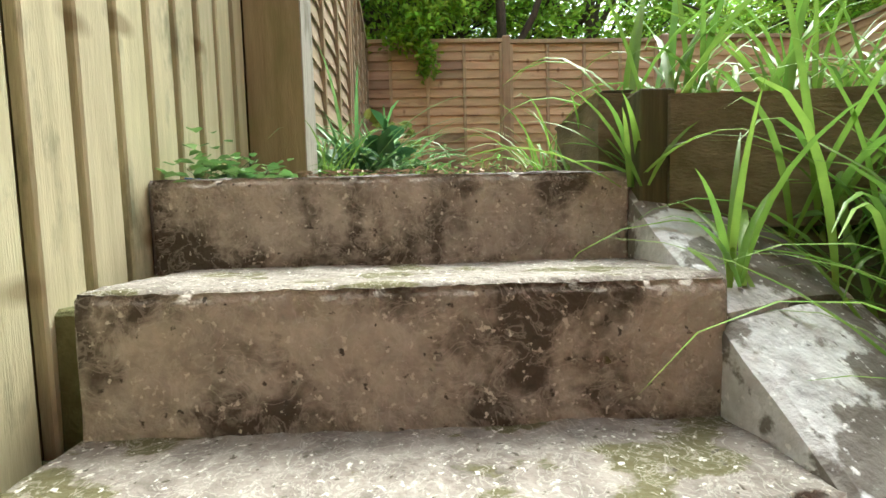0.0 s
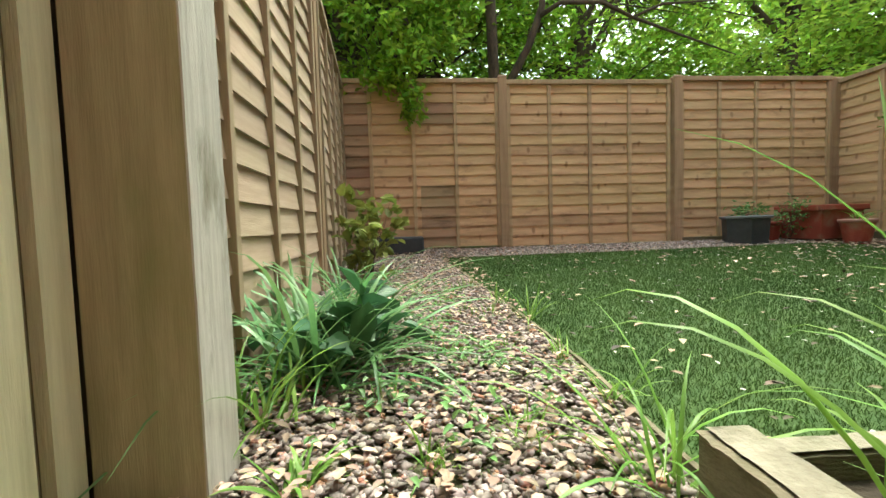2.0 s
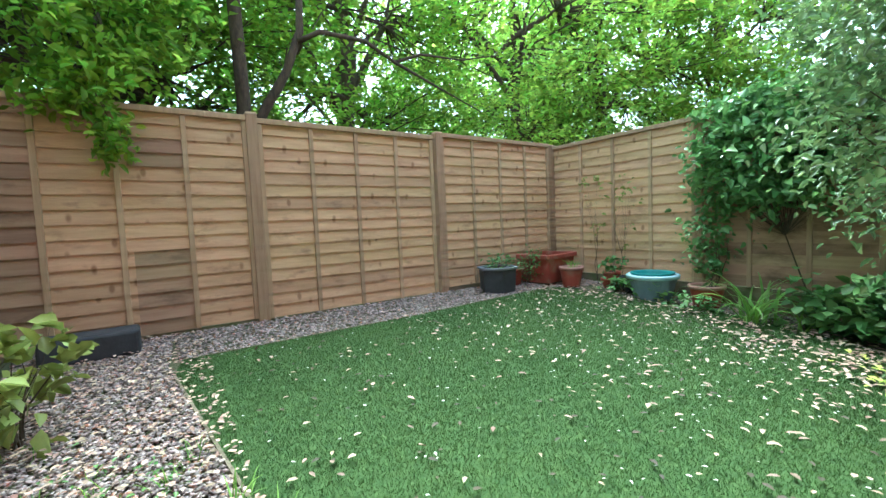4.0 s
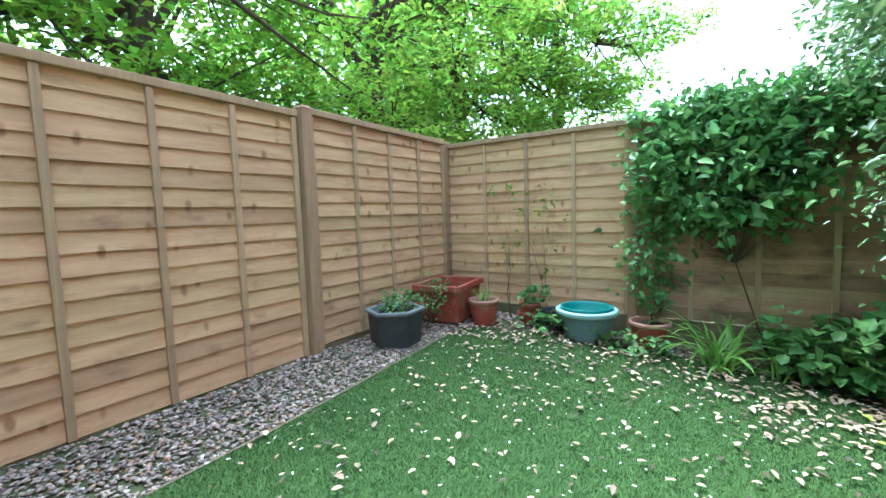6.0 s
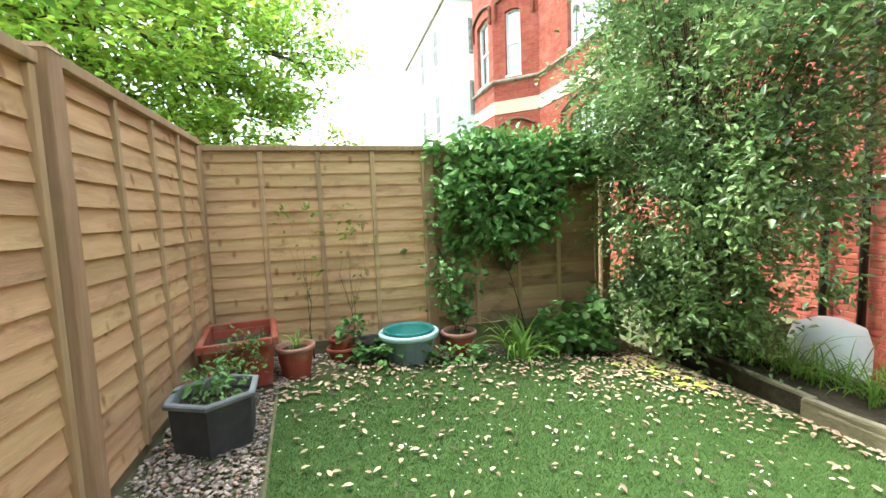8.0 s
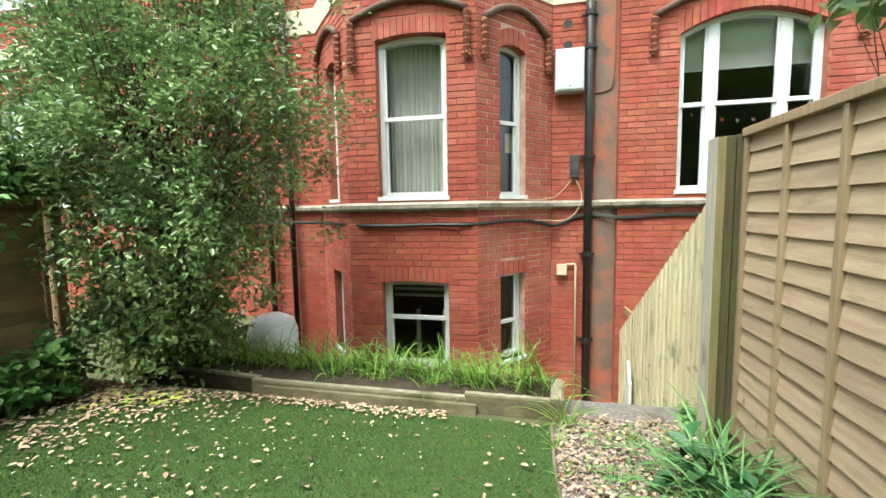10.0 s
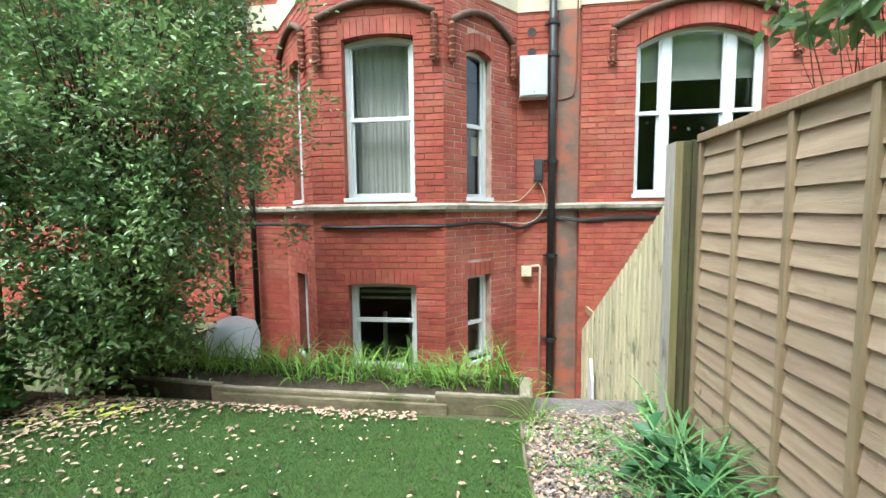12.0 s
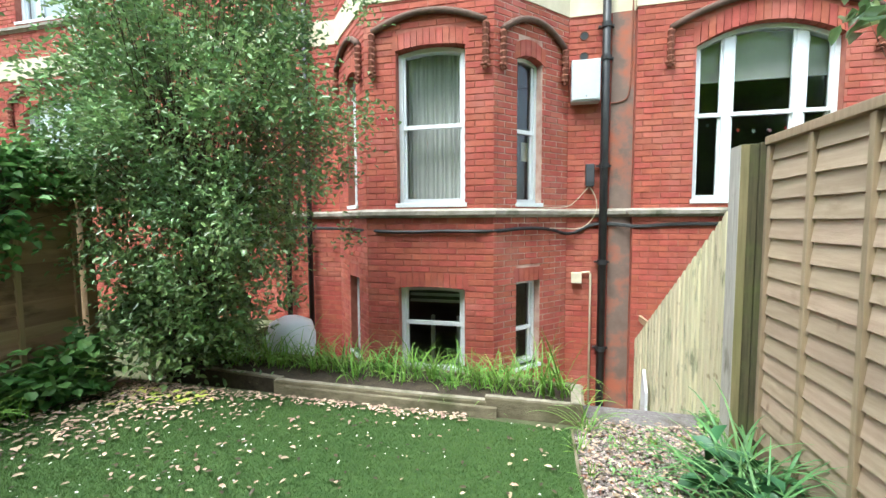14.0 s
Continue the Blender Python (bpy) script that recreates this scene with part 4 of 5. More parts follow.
def cable(pts, r, material, name="cable", label="dark cable clipped along the brick wall"):
    c = bpy.data.curves.new(name, "CURVE")
    c.dimensions, c.bevel_depth, c.bevel_resolution = "3D", r, 2
    s = c.splines.new("NURBS")
    s.points.add(len(pts) - 1)
    for p, q in zip(s.points, pts):
        p.co = (*q, 1)
    s.use_endpoint_u, s.order_u = True, 3
    c.materials.append(material)
    return tagged(new(name, c), label, "cable")


for dz, dy in ((0.0, 0), (0.022, 0.01), (0.012, 0.022)):
    cable([(6.0, HY + 0.02, 1.2 + dz), (BX1 + 0.88, HY + 0.03, 1.19 + dz), (BX1 + 0.01, BAY + 0.02 + dy, 1.17 + dz), (2.3, BAY + 0.02 + dy, 1.15 + dz), (1.9, BAY + 0.02 + dy, 1.17 + dz), (BX0, BAY + 0.03 + dy, 1.16 + dz),
           (0.95, -0.90 + dy, 1.20 + dz), (0.6, -1.28 + dy, 1.18 + dz), (0.42, HY + 0.06 + dy, 1.10 + dz), (0.25, HY + 0.02, 1.13 + dz), (0.1, HY + 0.02, 1.24 + dz), (-0.2, HY + 0.03, 1.24 + dz), (-0.45, HY + 0.13, 1.20 + dz), (-0.9, HY + 0.12, 1.24 + dz), (-1.6, HY + 0.12, 1.23 + dz), (-3.6, HY + 0.12, 1.25 + dz)], 0.011, M_BLACK)
cable([(0.12, HY + 0.05, 1.74), (0.03, HY + 0.07, 1.62), (0.02, HY + 0.07, 1.38), (0.2, HY + 0.07, 1.17), (0.5, HY + 0.14, 1.2), (0.62, -1.22, 1.2)], 0.005, M_CREAM, label="looped cream cable hanging from the junction box")
cable([(0.13, HY + 0.05, 1.74), (0.3, HY + 0.05, 1.52), (0.45, HY + 0.09, 1.46), (0.75, -1.02, 1.465)], 0.005, M_CREAM, label="thin cream cable above the string course")
cable([(-0.13, HY + 0.02, 2.8), (-0.3, HY + 0.02, 2.8), (-0.36, HY + 0.02, 2.95), (-0.37, HY + 0.02, 3.5), (-0.37, HY + 0.02, 6.0)], 0.009, M_TERRA, label="dull red cable on the cement strip")

# added blocker: keeps the bay dark when seen through its near side window
sc = empty("curtain", "dark sheet added to block light from the far bay window", "curtain")
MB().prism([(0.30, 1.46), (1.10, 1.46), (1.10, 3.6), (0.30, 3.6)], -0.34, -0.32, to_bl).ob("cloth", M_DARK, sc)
lb = empty("white_board", "white painted board leaning at the foot of the steps", "board")
MB().prism([(-1.34, -0.85), (-0.62, -0.80), (-0.40, -0.74), (-0.62, -0.60), (-1.34, -0.62)], -0.45, -0.42, lambda u, v, d: Vector((d, v, u))).ob("board", M_WHITE, lb)

# rooms behind the windows, coloured dark to stand in for unlit interiors
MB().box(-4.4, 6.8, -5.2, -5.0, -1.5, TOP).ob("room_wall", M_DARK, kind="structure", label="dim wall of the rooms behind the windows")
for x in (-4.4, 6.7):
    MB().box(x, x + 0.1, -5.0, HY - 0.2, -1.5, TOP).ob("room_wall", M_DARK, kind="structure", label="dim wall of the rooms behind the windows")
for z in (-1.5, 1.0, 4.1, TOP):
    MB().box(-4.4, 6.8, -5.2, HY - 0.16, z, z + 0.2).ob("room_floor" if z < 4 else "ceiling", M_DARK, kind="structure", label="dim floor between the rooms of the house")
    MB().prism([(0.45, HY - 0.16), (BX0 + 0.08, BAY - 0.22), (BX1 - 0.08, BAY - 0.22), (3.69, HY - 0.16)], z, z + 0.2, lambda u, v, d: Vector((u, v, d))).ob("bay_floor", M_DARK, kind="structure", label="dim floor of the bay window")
bl = empty("roller_blind", "pale roller blind half drawn behind the wide window", "blind")
MB().box(-2.62, -1.06, HY - 0.16, HY - 0.15, 3.02, 3.75).ob("blind_cloth", M_CURT, bl)
MB().tube([(-2.62, HY - 0.155, 3.02), (-1.06, HY - 0.155, 3.02)], 0.012).ob("bottom_bar", M_WHITE, bl)
pb = empty("window_notice", "square of cardboard leaning inside the bay window", "card")
pb_to = lambda u, v, d: to_bs(u, v, d)
MB().prism([(0.50, 2.06), (0.66, 2.06), (0.66, 2.30), (0.50, 2.30)], -0.20, -0.19, to_bs).ob("card", M_CREAM, pb)
rng0 = random.Random(4)
gl = empty("star_garland", "string of small felt stars across the wide window", "garland")
for k in range(8):
    u = 1.72 + k * 0.17
    z = 2.52 - 0.10 * math.sin(k / 7 * math.pi) - 0.04
    c = [(0.028 * (1 if j % 2 else 0.45) * math.sin(j * 0.628) + u, 0.028 * (1 if j % 2 else 0.45) * math.cos(j * 0.628) + z) for j in range(10)]
    MB().prism(c, -0.20, -0.19, to_r).ob("star", mat("felt_%s" % ("pink", "grey", "red")[k % 3], *(((0.6, 0.3, 0.35), (0.7, 0.4, 0.45)), ((0.4, 0.45, 0.5), (0.5, 0.55, 0.6)), ((0.5, 0.05, 0.06), (0.6, 0.08, 0.08)))[k % 3]), gl)
for z, d in ((0.36, 0), (0.28, 0.0)):
    MB().prism([(0.42, z - 0.03), (1.12, z - 0.03), (1.12, z), (0.42, z)], -0.30, -0.26, to_bf).ob("blind_slat", M_CURT, bl)
ip = empty("inner_door", "pale door frame standing open inside the basement room", "door")
for u in (0.52, 0.88):
    MB().prism([(u, -0.9), (u + 0.045, -0.9), (u + 0.045, 0.0), (u, 0.0)], -0.62, -0.56, to_bf).ob("frame_post", M_RENDER, ip)
sb = empty("white_bin", "white plastic cover standing in the sunken area", "bin")
MB().lathe([(0.23, AREA), (0.26, -0.4), (0.27, 0.02), (0.23, 0.16), (0.10, 0.22)], c=(3.50, 0.15)).ob("cover", M_WHITE, sb, smooth=True)


# ---- the terrace beyond ----
def neighbour(x0):
    """The next house of the terrace, the same as this one, from x0 on."""
    t, zw = 9.5, -0.3
    w, a = brick_wall("wall_house_next", (x0 - 4.0, HY), (x0, HY), zw, t, [(1.0, 2.6, 1.55, 3.55, 0.22), (1.0, 2.6, 4.95, 6.9, 0.22)])
    w, b = brick_wall("wall_bay_next", (x0, HY), (x0 + 0.87, BAY), zw, t, [(0.49, 0.92, 1.52, 3.2, 0.06), (0.49, 0.92, 4.95, 6.7, 0.06)])
    w, c = brick_wall("wall_bay_next", (x0 + 0.87, BAY), (x0 + 2.47, BAY), zw, t, [(0.36, 1.22, 1.52, 3.3, 0.06), (0.36, 1.22, 4.95, 6.8, 0.06)])
    for z0, z1, z2 in ((1.55, 3.55, 1.52), (4.95, 6.9, 4.95)):
        window(a, 1.0, 2.6, z0, z1, 0.22, bars=(1.4, 2.2))
        window(b, 0.49, 0.92, z2, z2 + 1.68 if z2 < 3 else 6.7, 0.06)
        window(c, 0.36, 1.22, z2, z2 + 1.78 if z2 < 3 else 6.8, 0.06)
        hood(b, 0.12, 1.18, z1, z1 + 0.2, z1 - 0.4)
        hood(c, 0.09, 1.48, z1, z1 + 0.2, z1 - 0.4)
        hood(a, 0.75, 2.85, z1, z1 + 0.28, z1 - 0.4)
    path = [(x0 - 4.0, HY), (x0, HY), (x0 + 0.87, BAY), (x0 + 2.47, BAY), (x0 + 3.3, HY)]
    along(path, CREAM, "trim", M_CREAM, kind="structure", label="cream stone band on the next house", category="trim")
    along(path, [(o, z + 3.42) for o, z in STRING], "trim", M_STONE, kind="structure", label="stone sill course on the next house", category="trim")
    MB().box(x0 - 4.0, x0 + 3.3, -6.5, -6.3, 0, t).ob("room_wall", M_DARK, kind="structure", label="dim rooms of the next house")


neighbour(11.5)
brick_wall("wall_house_next", (6.6, HY), (7.5, HY), -0.3, 9.5)
MB().box(3.7, 3.9, -5, -4.8, TOP, TOP + 0.1).ob("roof_edge", M_DARK, kind="structure", label="flat roof edge of the house")
rend = empty("rendered_house", "white rendered house at the end of the terrace", "house")
MB().box(17.5, 26.0, -9.0, -0.8, -0.3, 9.6).ob("wall", M_RENDER, rend)
for x in (18.6, 21.2):
    for z in (1.4, 4.6, 7.4):
        wn = MB().box(x, x + 0.9, -0.80, -0.74, z, z + 1.7).ob("window", M_WHITE, rend)
        MB().box(x + 0.08, x + 0.82, -0.745, -0.735, z + 0.08, z + 0.82).ob("pane", M_DARK, wn)
        MB().box(x + 0.08, x + 0.82, -0.745, -0.735, z + 0.90, z + 1.62).ob("pane", M_DARK, wn)
for y in (-2.4, -4.6):
    for z in (2.4, 5.2, 7.6):
        wn = MB().box(17.44, 17.5, y, y + 0.7, z, z + 1.3).ob("window", M_STONE, rend)
        MB().box(17.43, 17.445, y + 0.08, y + 0.62, z + 0.08, z + 1.22).ob("pane", M_DARK, wn)
MB().box(17.4, 26.1, -9.1, -0.7, 9.6, 9.8).ob("roof", M_STONE, rend)

far = empty("distant_house", "distant house with a red tiled roof beyond the garden fence", "house")
MB().box(66, 74, -3.5, 6.5, -0.5, 8.2).ob("wall", M_RENDER, far)
MB().prism([(-4.0, 8.2), (7.0, 8.2), (5.6, 10.6), (-2.6, 10.6)], 65.6, 74.4, lambda u, v, d: Vector((d, u, v))).ob("roof", M_BRICK, far)

# ---- planting bed ----
bed = empty("raised_bed", "long raised bed edged with weathered timber sleepers", "raised bed")


def plank(p, q, h0, h1, th, seed, name="sleeper", lean=0.0):
    mb = MB()
    p, q = Vector((*p, 0)), Vector((*q, 0))
    d = (q - p)
    L = d.length
    d.normalize()
    s = Vector((-d.y, d.x, 0))
    n = 24
    for i in range(n + 1):
        w = [0.006 * noise.noise(Vector((i * 0.5, seed, j))) for j in range(4)]
        c = p + d * (L * i / n)
        mb.v += [tuple(c + Vector((0, 0, h0))), tuple(c + s * lean + Vector((0, 0, h1 + w[0]))), tuple(c + s * (lean + 0.008 + w[1]) + Vector((0, 0, h1 + 0.008 + w[0]))), tuple(c + s * (lean + th) + Vector((0, 0, h1 + 0.004 + w[2]))), tuple(c + s * th + Vector((0, 0, h0)))]
    for i in range(n):
        for j in range(5):
            a, b = i * 5 + j, i * 5 + (j + 1) % 5
            mb.f.append((a, b, b + 5, a + 5))
    mb.f += [tuple(range(5)), tuple(n * 5 + j for j in range(5))[::-1]]
    mb.ob(name, M_SLEEP, bed)
    if th > 0.05 or th < -0.05:
        top = MB()
        for i in range(n + 1):
            w = 0.006 * noise.noise(Vector((i * 0.5, seed, 0)))
            c = p + d * (L * i / n)
            k = 0.010 if th > 0 else -0.010
            top.v += [tuple(c + s * (lean + k) + Vector((0, 0, h1 + 0.0125 + w))), tuple(c + s * (lean + th - k * 0.4) + Vector((0, 0, h1 + 0.0125 + w)))]
        top.f = [(2 * i, 2 * i + 1, 2 * i + 3, 2 * i + 2) for i in range(n)]
        top.ob("worn_top", M_WORN, bed, "pale worn top of the sleeper")


plank((2.92, 1.30), (1.10, 1.32), -0.25, -0.045, 0.06, 1)
plank((1.11, 1.31), (0.41, 1.32), -0.25, -0.015, 0.055, 2)
plank((2.80, 1.345), (1.02, 1.365), -0.25, -0.07, 0.028, 7, "board", 0.01)
plank((4.2, 1.14), (2.90, 1.24), -0.25, -0.05, 0.06, 3)
plank((0.391, 0.955), (0.412, 1.33), -0.30, 0.0, -0.085, 4)
plank((4.3, 0.62), (0.50, 0.90), -0.30, -0.03, 0.05, 5, "back_board")
MB().box(0.440, 0.514, 0.862, 0.948, -0.5, -0.01).ob("bed_post", M_DPOST, bed, bevel=0.006)
MB().prism([(0.48, 0.92), (4.3, 0.66), (4.2, 1.15), (2.9, 1.25), (0.49, 1.29)], -0.4, -0.05, lambda u, v, d: Vector((u, v, d))).ob("bed_soil", M_SOIL, bed)

# ---- lawn, gravel, fallen leaves ----
LAWN = [(0.50, 1.42), (0.50, 2.0), (0.44, 2.72), (0.27, 4.15), (0.32, 4.38), (2.05, 4.40), (4.02, 4.52), (4.32, 3.9), (4.42, 3.1), (4.32, 2.3), (4.1, 1.7), (3.7, 1.42), (2.9, 1.38)]


def inside(poly, x, y):
    r = np.zeros(len(x), bool)
    for (x0, y0), (x1, y1) in zip(poly, poly[1:] + poly[:1]):
        c = ((y0 > y) != (y1 > y)) & (x < (x1 - x0) * (y - y0) / (y1 - y0 + 1e-12) + x0)
        r ^= c
    return r


def gz(y):
    return -0.14 + 0.065 * (np.clip(y, 1, 6) - 1.5)


rg = np.random.default_rng(5)
mb = MB()
mb.prism(LAWN, 0, 0.012, lambda u, v, d: Vector((u, v, g(v) + d)))
lawn = mb.ob("artificial_lawn", M_LAWNB, label="green artificial lawn scattered with pale fallen petals", category="lawn", kind="structure")
n = 260000
x, y = rg.uniform(0.2, 4.5, n), rg.uniform(1.38, 4.55, n)
ok = inside(LAWN, x, y)
x, y = x[ok], y[ok]
n = len(x)
a, h, w = rg.uniform(0, 6.283, n), rg.uniform(0.010, 0.020, n), 0.0018
b = np.stack([x, y, gz(y) + 0.010], 1)
tip = b + np.stack([rg.normal(0, 0.007, n), rg.normal(0, 0.007, n), h], 1)
sd = np.stack([np.cos(a) * w, np.sin(a) * w, 0 * a], 1)
o = new("turf", np_mesh("turf", np.stack([b - sd, b + sd, tip], 1).reshape(-1, 3), np.arange(3 * n).reshape(-1, 3), M_TURF))
tagged(o, kind="stuff")
o.parent = lawn

ed = empty("lawn_edging", "thin weathered timber strip edging the artificial lawn", "edging")
for pts in (LAWN[:4], LAWN[4:7]):
    for (x0, y0), (x1, y1) in zip(pts, pts[1:]):
        d = Vector((x1 - x0, y1 - y0, 0)).normalized()
        s = Vector((-d.y, d.x, 0)) * 0.022
        m = MB()
        m.v = [tuple(Vector((xx, yy, g(yy) + zz)) + ss) for xx, yy in ((x0, y0), (x1, y1)) for ss, zz in ((s * 0, -0.05), (s * 0, 0.016), (s * 0.7, 0.018), (s * 0.7, -0.05))]
        m.f = [(0, 1, 5, 4), (1, 2, 6, 5), (2, 3, 7, 6), (3, 0, 4, 7), (0, 3, 2, 1), (4, 5, 6, 7)]
        m.ob("strip", M_SLEEP, ed)


def stones(name, poly, n, smin, smax, lift, seed, label):
    r = np.random.default_rng(seed)
    px, py = [p[0] for p in poly], [p[1] for p in poly]
    x, y = r.uniform(min(px), max(px), n), r.uniform(min(py), max(py), n)
    ok = inside(poly, x, y)
    x, y = x[ok], y[ok]
    n = len(x)
    base = np.array([(1, 0, 0), (0, 1, 0), (-1, 0, 0), (0, -1, 0), (0.25, 0.2, 0.62), (-0.2, -0.1, 0.5), (0, 0, -0.5)])
    tri = np.array([(0, 1, 4), (1, 2, 5), (1, 5, 4), (2, 3, 5), (3, 0, 4), (3, 4, 5), (1, 0, 6), (2, 1, 6), (3, 2, 6), (0, 3, 6)])
    s = r.uniform(smin, smax, n)[:, None, None] * 0.5
    v = base[None] * (1 + r.uniform(-0.3, 0.3, (n, 7, 3)))
    v *= s * np.stack([r.uniform(0.8, 1.3, n), r.uniform(0.6, 1.0, n), r.uniform(0.35, 0.75, n)], 1)[:, None, :]
    a, t = r.uniform(0, 6.283, n), r.normal(0, 0.35, n)
    v = np.stack([v[..., 0], v[..., 1] * np.cos(t)[:, None] - v[..., 2] * np.sin(t)[:, None], v[..., 1] * np.sin(t)[:, None] + v[..., 2] * np.cos(t)[:, None]], -1)
    v = np.stack([v[..., 0] * np.cos(a)[:, None] - v[..., 1] * np.sin(a)[:, None], v[..., 0] * np.sin(a)[:, None] + v[..., 1] * np.cos(a)[:, None], v[..., 2]], -1)
    v += np.stack([x, y, gz(y) + lift + r.uniform(0, 0.012, n)], 1)[:, None, :]
    f = (tri[None] + (np.arange(n) * 7)[:, None, None]).reshape(-1, 3)
    o = new(name, np_mesh(name, v.reshape(-1, 3), f, M_PEBBLE))
    return tagged(o, label, "gravel", kind="stuff")


stones("gravel", [(-0.50, 1.27), (-0.2, 1.20), (0.1, 1.24), (0.38, 1.18), (0.48, 1.5), (0.47, 2.1), (0.41, 2.8), (0.24, 4.3), (0.3, 5.04), (-0.56, 5.04), (-0.56, 1.4)], 30000, 0.011, 0.036, 0.005, 1, "cream and pink crushed gravel beside the fence")
stones("gravel", [(0.3, 4.38), (2.05, 4.42), (4.0, 4.55), (4.74, 4.2), (4.74, 5.04), (0.3, 5.04)], 13000, 0.013, 0.040, 0.005, 2, "cream crushed gravel along the far fence")
stones("gravel", [(4.35, 4.0), (4.45, 3.1), (4.35, 2.3), (4.74, 2.2), (4.74, 4.4)], 1600, 0.015, 0.035, 0.004, 3, "sparse gravel under the flower pots")
mb = MB().prism([(-0.57, 1.30), (0.42, 1.30), (0.49, 1.5), (0.49, 2.1), (0.42, 2.8), (0.26, 4.3), (0.3, 5.04), (-0.57, 5.04)], -0.05, -0.004, lambda u, v, d: Vector((u, v, g(v) + d)))
mb.ob("gravel_bed", M_SOIL, kind="structure", label="dark dusty ground under the gravel")


def fallen(name, pts, size, material, seed, label, up=0.03):
    r = np.random.default_rng(seed)
    n = len(pts)
    c = np.stack([pts[:, 0], pts[:, 1], gz(pts[:, 1]) + up + r.uniform(0, 0.008, n)], 1)
    o = new(name, leaves(name, c, size, material, r, flat=0.9, wide=0.52, fold=0.05))
    return tagged(o, label, "fallen leaves", kind="stuff")


r = np.random.default_rng(9)
p = np.stack([r.uniform(0.5, 4.4, 620), r.uniform(1.42, 4.5, 620)], 1)
p = p[inside(LAWN, p[:, 0], p[:, 1])]
p = p[r.uniform(size=len(p)) < 0.4 + 0.45 * (p[:, 0] > 2.0)]
M_PETAL = mat("pale_petal", (0.46, 0.44, 0.36), (0.76, 0.74, 0.66), 12, rough=0.6, bump=0, isl=0.3)
fallen("fallen_petals", p, 0.020, M_PETAL, 1, "pale petals scattered over the artificial lawn", 0.034)
p = np.concatenate([np.stack([4.15 + r.normal(0, 0.26, 330), r.uniform(1.5, 4.5, 330)], 1), np.stack([r.normal(3.75, 0.25, 150), r.normal(2.1, 0.35, 150)], 1)])
p = p[(p[:, 0] < 4.7) & (p[:, 1] > 1.4)]
fallen("fallen_leaves", p, 0.052, M_DRY, 2, "dry pinkish brown leaves beside the opposite fence", 0.03)
p = np.concatenate([np.stack([r.uniform(1.2, 4.3, 420), 1.385 + np.abs(r.normal(0, 0.07, 420))], 1), np.stack([r.normal(3.75, 0.35, 420), 1.5 + np.abs(r.normal(0, 0.22, 420))], 1)])
fallen("fallen_leaves", p, 0.042, M_DRY, 3, "dry brown leaves drifted against the timber bed", 0.03)
p = np.stack([r.uniform(-0.5, 0.46, 2100), r.uniform(1.2, 5.0, 2100)], 1)
fallen("fallen_leaves", p, 0.034, M_DRY, 4, "dry leaves and petals lying on the gravel", 0.035)


p = np.stack([r.uniform(0.55, 4.3, 260), r.uniform(1.45, 4.4, 260)], 1)
fallen("fallen_leaves", p[inside(LAWN, p[:, 0], p[:, 1])], 0.04, M_DRY, 12, "brown and pale leaves lying on the artificial lawn", 0.034)

p = np.stack([r.normal(3.65, 0.22, 46), r.normal(1.68, 0.10, 46)], 1)
fallen("fallen_leaves", p[p[:, 1] > 1.4], 0.06, mat("bright_fallen_leaf", (0.34, 0.42, 0.05), (0.55, 0.60, 0.12), 9, rough=0.5, bump=0, isl=0.25), 21, "fresh yellow green leaves fallen on the lawn by the shrub", 0.04)
p = np.concatenate([np.stack([4.0 + r.normal(0, 0.28, 260), r.uniform(2.2, 4.4, 260)], 1), np.stack([r.uniform(0.5, 4.2, 260), r.uniform(1.5, 4.4, 260)], 1)])
p = p[inside(LAWN, p[:, 0], p[:, 1])]
fallen("fallen_leaves", p, 0.036, mat("dark_fallen_leaf", (0.03, 0.022, 0.015), (0.10, 0.07, 0.04), 9, rough=0.6, bump=0, isl=0.3), 22, "small dark withered leaves scattered over the lawn", 0.034)
p = np.stack([r.uniform(1.9, 4.2, 150), r.uniform(1.6, 4.4, 150)], 1)
fallen("fallen_leaves", p[inside(LAWN, p[:, 0], p[:, 1])], 0.045, M_DRY, 23, "curled pinkish leaves lying on the lawn", 0.036)

p = np.stack([r.uniform(3.7, 4.6, 240), r.uniform(3.0, 4.6, 240)], 1)
fallen("fallen_leaves", p[p[:, 0] + 0.45 * p[:, 1] > 5.75], 0.05, M_DRY, 24, "dry pinkish leaves lying between the flower pots", 0.03)

# ---- plants ----
# beside and above the steps
strap_plant(0.57, 1.05, -0.08, 24, 0.55, 0.017, (3, 40), (50, 150), 11, "tall bright green strap leaved plant at the bed corner", 0.045)
strap_plant(0.66, 1.08, -0.08, 9, 0.70, 0.019, (0, 20), (20, 80), 17, "upright broad strap leaves at the bed corner", 0.04)
strap_plant(0.45, 0.88, -0.20, 13, 0.34, 0.017, (10, 60), (50, 140), 12, "small strap leaved plant growing from the cheek wall", 0.015)
strap_plant(0.50, 0.66, -0.38, 9, 0.32, 0.015, (5, 50), (30, 120), 13, "small strap leaved plant growing from the cheek wall", 0.012)
strap_plant(0.40, 1.40, -0.14, 26, 0.42, 0.008, (10, 60), (70, 150), 14, "thin arching grass clump by the timber corner", 0.03)
strap_plant(0.82, 1.02, -0.08, 30, 0.48, 0.013, (5, 50), (50, 150), 15, "green strap leaved plant in the raised bed", 0.06)
strap_plant(0.40, 1.16, -0.17, 12, 0.26, 0.010, (10, 60), (60, 140), 16, "thin arching grass clump by the timber corner", 0.02)
